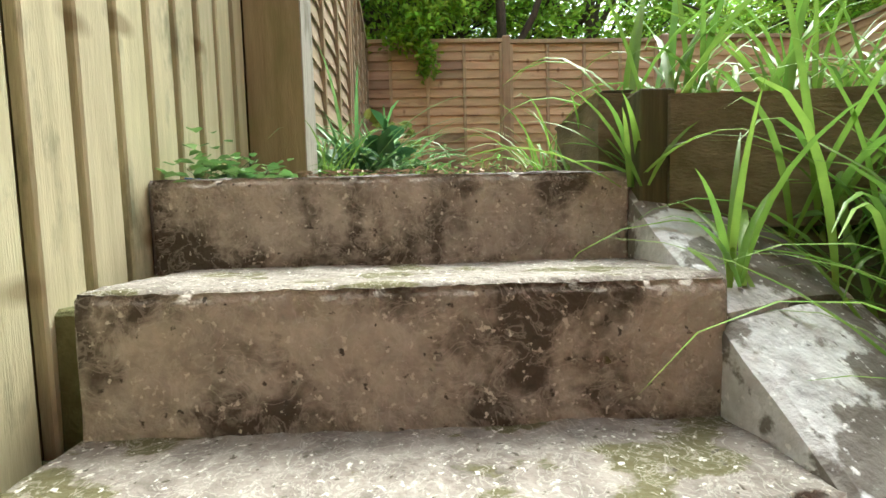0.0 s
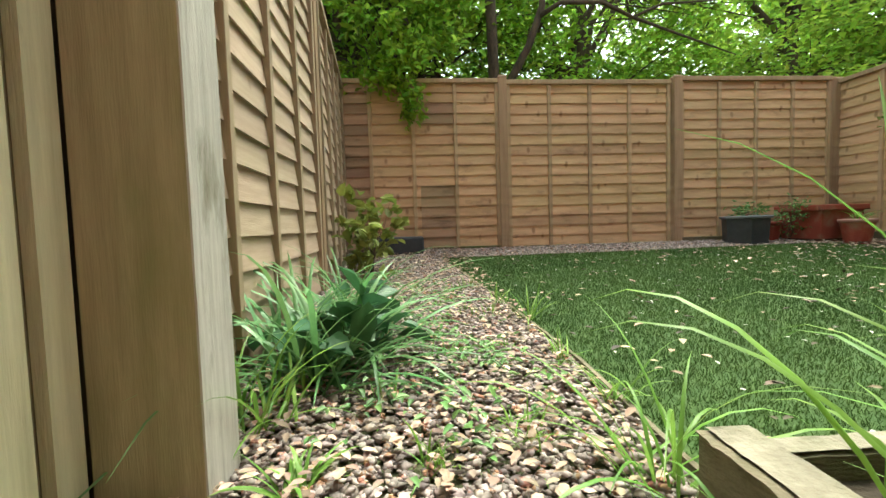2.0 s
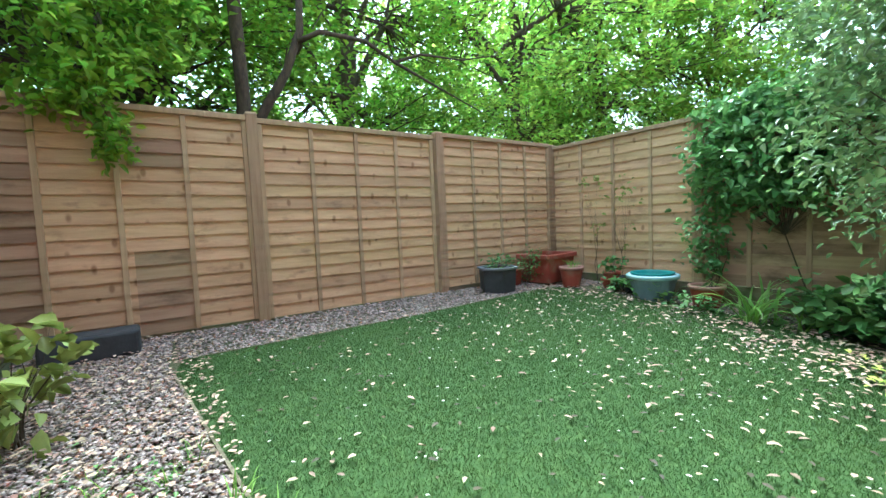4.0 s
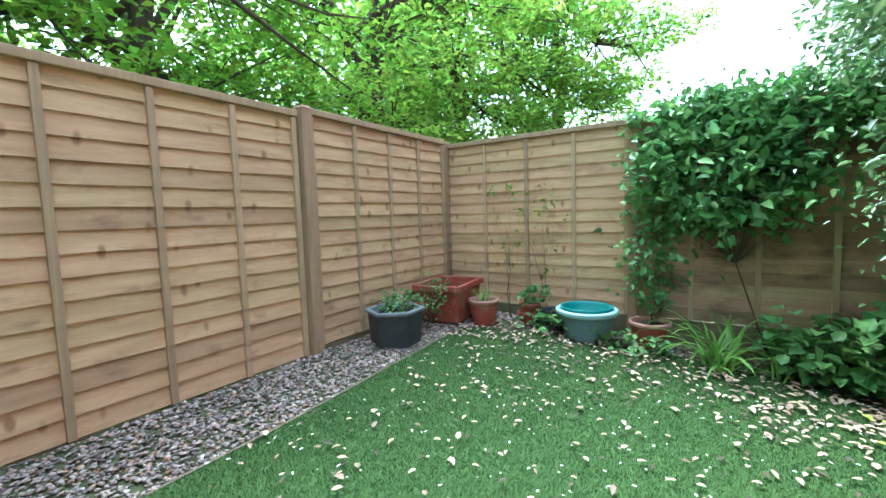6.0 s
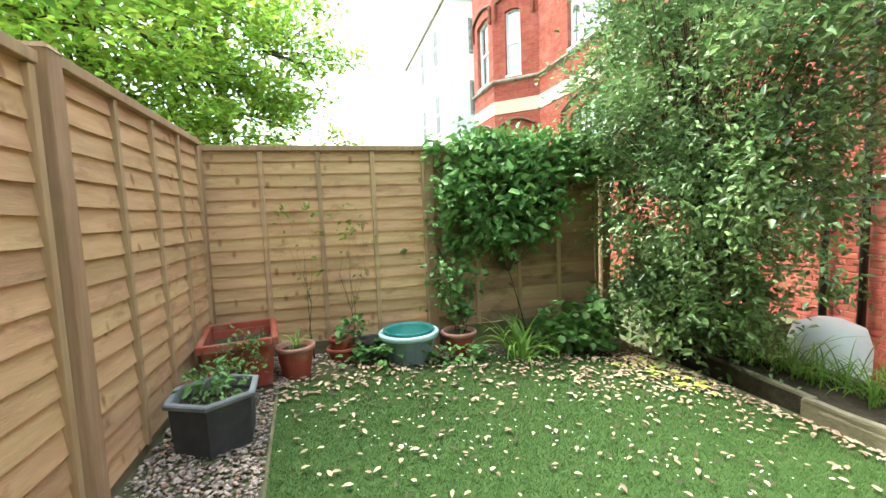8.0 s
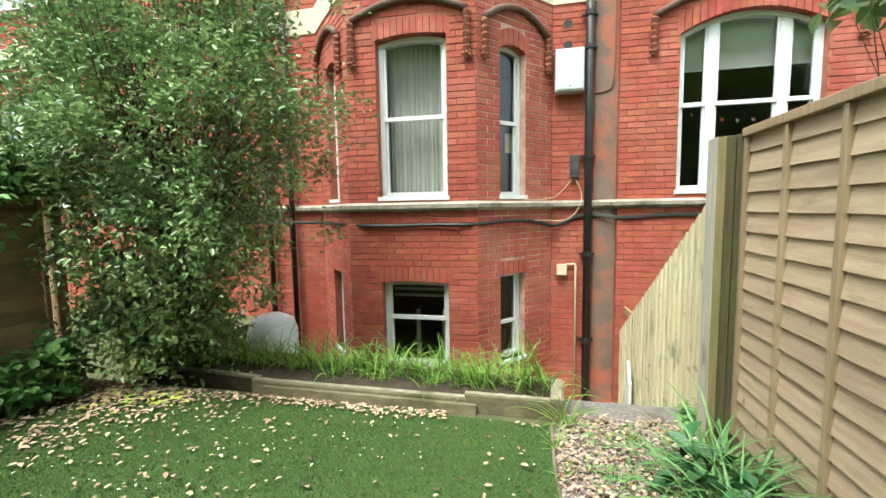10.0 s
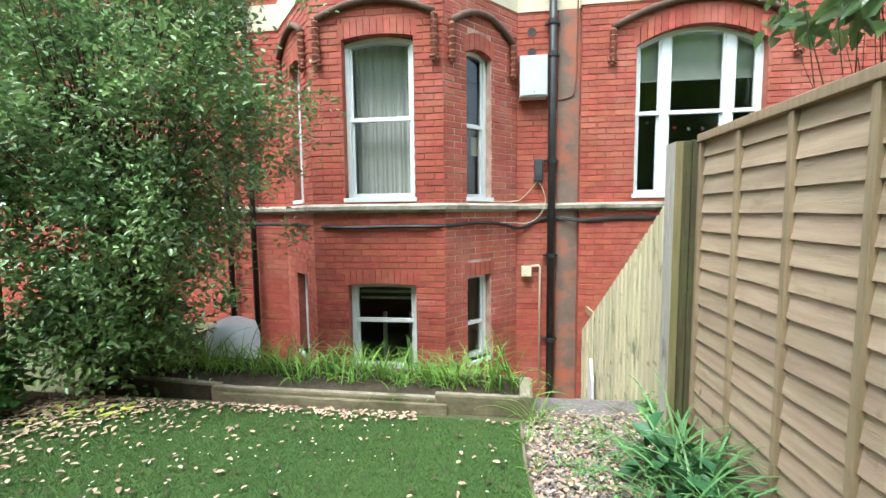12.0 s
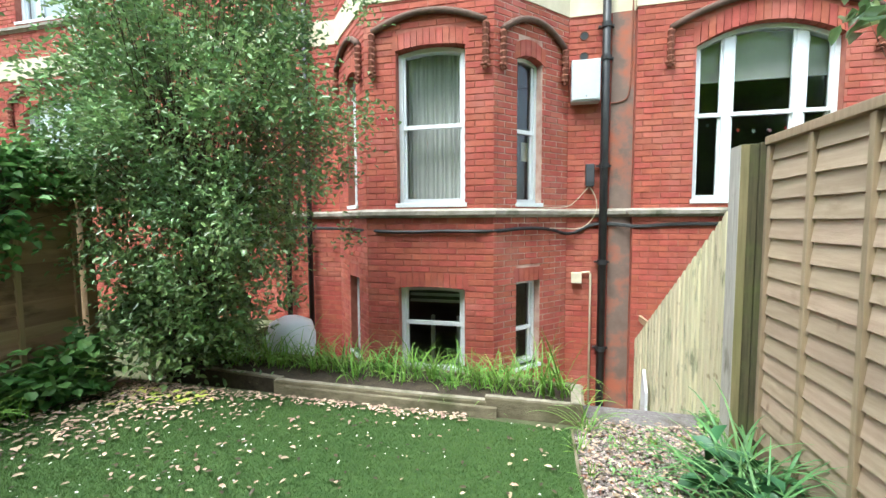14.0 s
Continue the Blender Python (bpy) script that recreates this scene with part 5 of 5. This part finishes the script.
for k in range(13):
    rr = random.Random(40 + k)
    strap_plant(1.0 + k * 0.21, 1.08 + rr.uniform(-0.10, 0.06) - k * 0.012, -0.07, 24, rr.uniform(0.26, 0.58) + (0.12 if k > 6 else 0), 0.013, (5, 45), (50, 140), 60 + k, "green strap leaved plant in the raised bed", 0.05)
for k in range(12):
    rr = random.Random(90 + k)
    strap_plant(1.1 + k * 0.24, 0.86, -0.07, 28, rr.uniform(0.30, 0.44), 0.013, (5, 45), (50, 140), 300 + k, "green strap leaved plant in the raised bed", 0.06, parts=False)
strap_plant(0.82, 0.83, height(0.82, 0.83) - 0.01, 26, 0.68, 0.015, (5, 45), (40, 130), 18, "tall arching strap leaves on the slope beside the bed", 0.05)
for k in range(28):
    rr = random.Random(140 + k)
    xx, yy = (0.86, 0.84, 0.82, 0.90)[k // 7] + (k % 7) * 0.14 + rr.uniform(-0.04, 0.04), (0.80, 0.60, 0.36, 0.14)[k // 7] + rr.uniform(-0.06, 0.06)
    strap_plant(xx, yy, height(xx, yy) - 0.01, 46, 0.62 if k < 14 else 0.48, 0.012, (8, 60), (50, 150), 160 + k, "arching strap leaves on the slope below the bed", 0.08, parts=k % 7 < 2)
leafy("weed", "low broad leaved weeds on the shaded slope", "plant", (1.25, 0.7, -0.25), (0.42, 0.35, 0.14), 900, 0.05, M_BUSH, 29, 80, 4, (1.1, 0.6, -0.5), wide=0.7, flat=0.5, r0=0.004, clump=0.05)

cable([(-0.57, 1.02, -0.158), (-0.55, 1.07, -0.156), (-0.53, 1.12, -0.155), (-0.52, 1.18, -0.155)], 0.004, mat("blue_cord", (0.02, 0.10, 0.35), (0.03, 0.15, 0.45), rough=0.5), label="blue cord lying beside the boarded fence")
# on the gravel strip
strap_plant(-0.34, 2.00, g(2.0), 120, 0.60, 0.016, (8, 70), (50, 140), 21, "large arching clump of grassy leaves against the fence", 0.09, material=M_STRAPC)
strap_plant(-0.28, 2.36, g(2.4), 80, 0.50, 0.014, (8, 70), (50, 140), 22, "arching clump of grassy leaves against the fence", 0.09, material=M_STRAPC)
strap_plant(-0.26, 1.46, g(1.46), 24, 0.15, 0.012, (15, 75), (30, 100), 23, "small pale green tuft on the gravel", 0.012)
strap_plant(-0.40, 1.72, g(1.7), 34, 0.34, 0.009, (10, 65), (50, 130), 24, "tuft of green grass on the gravel", 0.04)
for k, (xx, yy, ll) in enumerate(((0.47, 1.72, 0.22), (0.44, 2.02, 0.17), (0.46, 2.45, 0.20), (0.40, 2.75, 0.14), (-0.02, 1.52, 0.12), (0.20, 1.62, 0.10))):
    strap_plant(xx, yy, g(yy), 16, ll, 0.007, (8, 60), (20, 110), 240 + k, "small grassy weed at the edge of the lawn", 0.02, parts=False)
leafy("weed", "broad dark green weeds under the grassy clumps", "plant", (-0.24, 2.10, -0.02), (0.20, 0.32, 0.12), 110, 0.115, M_DOCK, 25, 60, 4, (-0.3, 2.2, -0.1), wide=0.7, flat=0.5, r0=0.004, clump=0.04)
leafy("weed", "small weeds spreading over the gravel", "plant", (0.0, 2.0, -0.07), (0.36, 0.55, 0.03), 520, 0.028, M_BUSH, 26, 90, 2, (-0.1, 2.0, -0.12), wide=0.5, flat=0.7, r0=0.002, clump=0.03)
leafy("weed", "small weeds spreading over the gravel", "plant", (0.0, 2.9, -0.03), (0.26, 0.6, 0.03), 360, 0.028, M_BUSH, 27, 70, 2, (-0.1, 2.9, -0.08), wide=0.5, flat=0.7, r0=0.002, clump=0.03)
rr = random.Random(6)
for k in range(26):
    xx, yy = rr.uniform(-0.45, 0.35), rr.choice([rr.uniform(1.4, 2.9), rr.uniform(2.4, 3.6)])
    strap_plant(xx, yy, g(yy), 14, rr.uniform(0.06, 0.14), 0.005, (10, 75), (20, 80), 200 + k, "small weed tuft on the gravel", 0.02, parts=False)
strap_plant(4.30, 2.60, g(2.5), 44, 0.62, 0.024, (8, 45), (100, 160), 31, "drooping clump of broad strap leaves by the fence", 0.05)
strap_plant(4.38, 2.25, g(2.1), 26, 0.40, 0.018, (5, 55), (80, 160), 32, "drooping clump of broad strap leaves by the fence", 0.06)


leafy("shrub", "tall evergreen shrub with small glossy leaves and many thin stems", "shrub", (3.72, 1.10, 2.15), (1.45, 1.0, 2.0), 44000, 0.052, M_SHRUB, 3, 400, 11, (4.0, 1.0, -0.2), r0=0.026, clump=0.11, hollow=0.18)
leafy("shrub", "low spreading skirt of glossy shrub leaves by the bed", "shrub", (3.95, 1.15, 0.45), (0.85, 0.45, 0.5), 5600, 0.068, M_SHRUB, 4, 130, 4, (4.0, 1.0, -0.2), clump=0.08)
leafy("climber", "leafy green climber growing over the timber fence", "climber", (4.60, 2.62, 1.32), (0.24, 0.64, 0.56), 2500, 0.086, M_BUSH, 5, 110, 1, (4.74, 2.25, -0.1), wide=0.58, r0=0.007, clump=0.085, hollow=0.3)
leafy("climber", "lower shoots of the climber beside a flower pot", "climber", (4.62, 3.08, 0.75), (0.16, 0.22, 0.45), 380, 0.062, M_BUSH, 58, 34, 2, (4.70, 3.0, -0.1), wide=0.66, r0=0.006, clump=0.06)
leafy("climber", "climber shoots trailing along the top of the fence", "climber", (4.70, 2.2, 1.72), (0.20, 1.15, 0.22), 3400, 0.075, M_BUSH, 6, 130, 3, (4.72, 2.5, 0.9), wide=0.6, r0=0.008, clump=0.06)
leafy("shrub", "low plant with broad green leaves in front of the fence", "plant", (4.42, 1.90, 0.14), (0.28, 0.40, 0.25), 620, 0.10, M_BUSH, 7, 60, 3, (4.45, 1.95, -0.1), wide=0.75, flat=0.6, r0=0.008, clump=0.07)
leafy("young_plant", "spindly young plant with yellow green leaves on the gravel", "plant", (-0.30, 3.66, 0.28), (0.20, 0.30, 0.32), 190, 0.10, M_YOUNG, 8, 24, 6, (-0.30, 3.65, -0.01), wide=0.6, r0=0.007, clump=0.04)
leafy("ground_ivy", "low creeping plant with round bright leaves beside the boards", "plant", (-0.48, 1.18, -0.150), (0.10, 0.30, 0.022), 420, 0.032, M_BUSH, 9, 60, 2, (-0.48, 1.2, -0.17), wide=0.95, flat=0.8, r0=0.003, clump=0.025)

# ---- pots ----
M_POTSOIL = M_SOIL


def pot(label, x, y, r_top, h, body, rim=None, rim_h=0.035, sides=32, rz=0, z=None, r_bot=None, soil=0.85, inner=None):
    e = empty("flower_pot", label, "flower pot", "flower pots", at=(x, y, z if z is not None else g(y) + 0.004), rz=rz)
    rb = r_bot or r_top * 0.72
    sm = sides > 12
    a = rb + (r_top - rb) * soil
    MB().lathe([(rb, 0), (r_top * 0.97, h - rim_h), (r_top * 0.97 - 0.014, h - rim_h), (a - 0.03, h * soil)], sides, caps=(True, False)).ob("pot_wall", body, e, smooth=False)
    MB().lathe([(r_top * 0.95, h - rim_h), (r_top * 1.06, h - rim_h + 0.004), (r_top * 1.08, h - 0.008), (r_top * 1.05, h), (r_top * 0.93, h), (r_top * 0.90, h - 0.01), (r_top * 0.86, h * soil)], sides, caps=(False, False)).ob("rim", rim or body, e, smooth=sm)
    MB().lathe([(a - 0.04, h * soil - 0.01), (a - 0.03, h * soil + 0.004), (0.01, h * soil + 0.012)], sides).ob("pot_soil", inner or M_POTSOIL, e)
    return e


pot("six sided charcoal pot with straggling plants", 3.40, 4.755, 0.222, 0.28, M_GPOT, M_GRIM, sides=6, r_bot=0.20, rim_h=0.03, rz=34, soil=0.75)
pot("round terracotta plastic pot with grass", 4.27, 4.42, 0.135, 0.24, M_TPOT, M_TPALE)
pot("small terracotta pot beside the charcoal pot", 3.80, 4.90, 0.11, 0.20, M_TPOT)
pot("terracotta pot holding a smaller pot", 4.56, 4.08, 0.115, 0.12, M_TPOT)
pot("smaller terracotta pot stacked in another pot", 4.56, 4.08, 0.095, 0.11, M_TPOT, z=g(4.08) + 0.095)
pot("blue grey plastic tub with pale blue rim and teal liner", 4.44, 3.53, 0.235, 0.26, M_BPOT, M_BRIM, 0.045, r_bot=0.17, soil=0.6, inner=M_TEAL)
MB().lathe([(0.15, -0.12), (0.185, 0.0), (0.20, 0.024), (0.212, 0.022), (0.205, 0.0)], caps=(True, False)).ob("tub_liner", M_TEAL, None, "teal plastic liner set inside the blue tub", "flower pot", smooth=True).matrix_basis = pose(4.44, 3.53, g(3.53) + 0.262)
# dark disc added so that the inside of the liner reads dark
tw = empty("leaf_litter", "dark disc added inside the teal liner to darken it", "leaf litter")
MB().lathe([(0.16, g(3.53) + 0.165), (0.165, g(3.53) + 0.18), (0.02, g(3.53) + 0.186)], c=(4.44, 3.53)).ob("litter", M_MOSS, tw)
pot("round terracotta pot beside the climber", 4.55, 3.06, 0.15, 0.21, M_TPOT, M_TPALE)
pot("black plastic pot among the leaves", 4.55, 3.84, 0.11, 0.18, M_GPOT)
bxp = empty("box_planter", "large rectangular terracotta plastic planter", "planter", at=(4.26, 4.785, g(4.7) + 0.004), rz=8)
L2, W2, H2 = 0.29, 0.225, 0.37
for name, a in (("planter_side", 1), ("planter_side", -1)):
    MB().prism([(-L2 * 0.85, 0), (L2 * 0.85, 0), (L2 * 0.97, H2 - 0.05), (-L2 * 0.97, H2 - 0.05)], 0, 0.012, lambda u, v, d, a=a: Vector((u, a * (W2 * (0.85 + 0.12 * v / H2) - d), v))).ob(name, M_TPOT, bxp)
    MB().prism([(-W2 * 0.85, 0), (W2 * 0.85, 0), (W2 * 0.97, H2 - 0.05), (-W2 * 0.97, H2 - 0.05)], 0, 0.012, lambda u, v, d, a=a: Vector((a * (L2 * (0.85 + 0.12 * v / H2) - d), u, v))).ob(name, M_TPOT, bxp)
    MB().box(-L2 * 1.06, L2 * 1.06, a * W2 * 1.0 - 0.022, a * W2 * 1.0 + 0.018, H2 - 0.055, H2).ob("rim", M_TPOT, bxp, bevel=0.008)
    MB().box(a * L2 * 1.02 - 0.02, a * L2 * 1.02 + 0.02, -W2 * 0.9, W2 * 0.9, H2 - 0.056, H2 - 0.001).ob("rim", M_TPOT, bxp, bevel=0.006)
MB().box(-L2 * 0.86, L2 * 0.86, -W2 * 0.86, W2 * 0.86, 0.01, H2 * 0.72).ob("pot_soil", M_SOIL, bxp)
tr = empty("trough", "black plastic trough on the gravel by the fence", "planter", at=(-0.16, 4.80, g(4.8) + 0.004))
MB().box(-0.26, 0.26, -0.12, 0.12, 0, 0.17).ob("trough_body", M_GPOT, tr, bevel=0.02)
strap_plant(4.28, 4.42, g(4.4) + 0.22, 24, 0.22, 0.008, (10, 50), (80, 150), 51, "tuft of grass spilling from a pot", 0.03)
leafy("pot_plant", "straggling plant in the charcoal pot", "plant", (3.44, 4.76, 0.38), (0.18, 0.16, 0.11), 190, 0.045, M_BUSH, 52, 34, 6, (3.42, 4.76, 0.27), r0=0.004, clump=0.03)
leafy("pot_plant", "bushy weed growing between the pots", "plant", (3.88, 4.70, 0.34), (0.14, 0.14, 0.20), 210, 0.035, M_BUSH, 53, 60, 5, (3.88, 4.74, 0.12), r0=0.004, clump=0.03)
leafy("pot_plant", "small leafy seedling in the stacked pots", "plant", (4.50, 3.98, 0.32), (0.14, 0.16, 0.10), 60, 0.06, M_BUSH, 54, 14, 4, (4.56, 4.08, 0.20), wide=0.7, r0=0.004, clump=0.02)
leafy("pot_plant", "leafy shoots in the terracotta pot by the climber", "plant", (4.55, 3.02, 0.30), (0.12, 0.12, 0.16), 60, 0.07, M_BUSH, 55, 16, 4, (4.55, 3.02, 0.12), wide=0.7, r0=0.004, clump=0.02)
leafy("weed", "broad leaved weeds around the flower pots", "plant", (4.36, 3.72, 0.10), (0.20, 0.42, 0.09), 150, 0.075, M_BUSH, 56, 30, 5, (4.4, 3.75, 0.0), wide=0.8, flat=0.7, r0=0.004, clump=0.03)
leafy("weed", "weeds in front of the tub and pots", "plant", (4.32, 3.15, 0.02), (0.14, 0.35, 0.07), 120, 0.06, M_BUSH, 57, 30, 4, (4.35, 3.2, -0.03), wide=0.7, flat=0.7, r0=0.004, clump=0.03)


leafy("sapling", "thin sapling with a few small leaves against the fence", "plant", (4.62, 4.35, 1.05), (0.05, 0.22, 0.55), 46, 0.055, M_YOUNG, 59, 14, 2, (4.62, 4.3, 0.05), r0=0.004, clump=0.03)
leafy("sapling", "thin sapling with a few small leaves against the fence", "plant", (4.62, 3.95, 0.95), (0.05, 0.20, 0.50), 40, 0.055, M_YOUNG, 60, 12, 2, (4.62, 4.0, 0.05), r0=0.004, clump=0.03)
# ---- trees behind the fences ----
def tree(x, y, h, rad, n, size, seed, zc=None, rz=None, label="tall leafy tree rising behind the garden fence", material=None, clump=0.26, twigs=300):
    r = np.random.default_rng(seed)
    e = empty("tree", label, "tree", "trees behind the fence")
    zc, rz = zc or h * 0.55, rz or h * 0.42
    tr = MB()
    fork = Vector((x + r.normal(0, 0.2), y + r.normal(0, 0.2), h * 0.3))
    tr.tube([(x, y, -0.3), (x + 0.04, y, h * 0.12), fork, fork + Vector((0.1, 0.1, h * 0.3)), fork + Vector((0.2, 0, h * 0.55))], [0.19, 0.15, 0.12, 0.07, 0.02], 10).ob("trunk", M_BARK, e, smooth=True)
    d = unit(r.normal(size=(twigs, 3)))
    tips = np.array([x, y, zc]) + d * np.array([rad, rad, rz]) * (r.uniform(0.25, 1, (twigs, 1)) ** 0.6) * (1 + 0.15 * np.sin(4 * d[:, :1] + seed))
    tips[:, 2] = np.maximum(tips[:, 2], 0.9)
    br = MB()
    forks = [fork + Vector((0, 0, h * 0.08 * k)) for k in range(6)]
    limbs = []
    for k in range(14):
        t = Vector(tips[k])
        f = forks[k % 6]
        m1 = f.lerp(t, 0.4) + Vector(r.normal(0, 0.2, 3))
        br.tube([f, m1, f.lerp(t, 0.75) + Vector(r.normal(0, 0.15, 3)), t], [0.07, 0.05, 0.03, 0.01], 6, cap=False)
        limbs.append(m1)
    for t in tips[14:170]:
        t = Vector(t)
        m = min(limbs, key=lambda q: (q - t).length)
        br.tube([m, m.lerp(t, 0.5) + Vector(r.normal(0, 0.1, 3)), t], [0.022, 0.015, 0.005], 4, cap=False)
    br.ob("branchwork", M_BARK, e, smooth=True, kind="stuff")
    idx = r.integers(0, twigs, n)
    pts = tips[idx] + r.normal(size=(n, 3)) * clump * np.array([1, 1, 0.55])
    o = new("crown", leaves("crown", pts, size, material or M_TREEL, r, flat=0.6, wide=0.62, fine=False))
    o.parent = e
    tagged(o, kind="stuff")


# two unseen trees, added to shade the side fence and darken window reflections
tree(-3.7, 3.4, 6.5, 2.1, 9000, 0.15, 86, label="unseen leafy tree added behind the side fence for shade")
tree(-4.8, 6.2, 7.5, 2.2, 8000, 0.16, 87, label="unseen leafy tree added behind the side fence for shade")
# high crown added mainly to shade the left side of the lawn
tree(-0.9, 7.0, 7.0, 2.3, 9000, 0.14, 88, zc=4.6, rz=1.9)
tree(-3.2, 8.2, 8.0, 3.0, 14000, 0.15, 71)
tree(0.4, 8.0, 8.0, 2.6, 17000, 0.12, 72, zc=4.2, rz=3.2)
tree(3.6, 8.6, 8.5, 2.9, 17000, 0.12, 73, zc=4.6, rz=3.6)
tree(7.0, 8.0, 9.0, 3.0, 15000, 0.12, 74, zc=4.9, rz=3.9, material=M_TREEB)
tree(10.5, 8.0, 9.0, 3.0, 16000, 0.18, 75, zc=4.8, rz=3.9, material=M_TREEB)
tree(13.8, 6.3, 10.0, 3.1, 17000, 0.17, 76, zc=5.2, rz=4.6, material=M_TREEB)
tree(5.0, 13.5, 12.0, 4.5, 7500, 0.22, 77, zc=5.5, rz=5.0, material=M_TREEB)
tree(-2.5, 13.0, 11.0, 4.0, 11000, 0.22, 78, zc=5.0, rz=4.5)
tree(12.0, 13.0, 11.0, 4.0, 14000, 0.22, 79, zc=5.0, rz=4.5, material=M_TREEB)
lt = empty("tree", "dark leaning tree trunk with spreading bare limbs behind the fence", "tree", "trees behind the fence")
MB().tube([(1.05, 6.6, -0.3), (1.1, 6.5, 1.2), (1.15, 6.3, 2.3), (1.1, 6.2, 3.3), (1.0, 6.1, 5.0)], [0.10, 0.09, 0.075, 0.07, 0.05], 10).ob("trunk", M_BARK, lt, smooth=True)
MB().tube([(1.12, 6.5, 1.6), (1.35, 6.3, 2.2), (1.60, 6.2, 2.65), (1.75, 6.1, 3.1), (1.80, 6.1, 4.2)], [0.06, 0.055, 0.05, 0.045, 0.03], 8).ob("limb", M_BARK, lt, smooth=True)
MB().tube([(1.72, 6.1, 2.98), (1.95, 6.0, 3.10), (2.5, 6.0, 3.11), (2.9, 6.0, 2.93), (3.5, 6.0, 2.73), (4.3, 6.0, 2.47)], [0.035, 0.03, 0.027, 0.022, 0.016, 0.008], 8).ob("limb", M_BARK, lt, smooth=True)
MB().tube([(2.9, 6.0, 2.93), (3.3, 6.0, 3.1), (3.9, 5.9, 3.1), (4.6, 5.9, 3.3)], [0.02, 0.018, 0.012, 0.006], 8).ob("limb", M_BARK, lt, smooth=True)
leafy("overhanging_branch", "dark leafy branch hanging over the far fence", "branch", (-0.35, 5.05, 2.45), (1.05, 0.35, 0.70), 3200, 0.085, M_TREEL, 81, 90, 5, (0.2, 7.6, 2.6), r0=0.02, clump=0.07)
leafy("overhanging_branch", "drooping leafy spray hanging down the far fence", "branch", (-0.05, 4.93, 1.78), (0.24, 0.10, 0.42), 460, 0.08, M_TREEL, 83, 26, 3, (0.0, 5.2, 2.5), r0=0.01, clump=0.05)
leafy("overhanging_branch", "leafy branch hanging over the side fence", "branch", (-1.35, 1.6, 2.75), (0.40, 0.7, 0.40), 260, 0.17, M_SHRUB, 82, 40, 3, (-1.9, 1.2, -0.3), r0=0.015, clump=0.07)

for wall, poly, to in BRICKS:
    MB().prism(poly, -0.22, 0.006, to).ob("brick", M_BRICKP, wall)
KINDS = {}
for wall, at, way, length, h in SINGLES:
    if (length, h) not in KINDS:
        e = 0.004
        m = MB()
        m.v = [(0, -0.004, 0), (length, -0.004, 0), (length, -0.004, h), (0, -0.004, h), (e, 0.003, e), (length - e, 0.003, e), (length - e, 0.003, h - e), (e, 0.003, h - e)]
        m.f = [(4, 5, 6, 7), (0, 1, 5, 4), (1, 2, 6, 5), (2, 3, 7, 6), (3, 0, 4, 7), (0, 3, 2, 1)]
        KINDS[length, h] = m.data("brick", M_BRICKP)
    o = new("brick", KINDS[length, h])
    o.parent = wall
    o.matrix_basis = pose(at.x, at.y, at.z, 0, 0, math.degrees(math.atan2(way.y, way.x)))
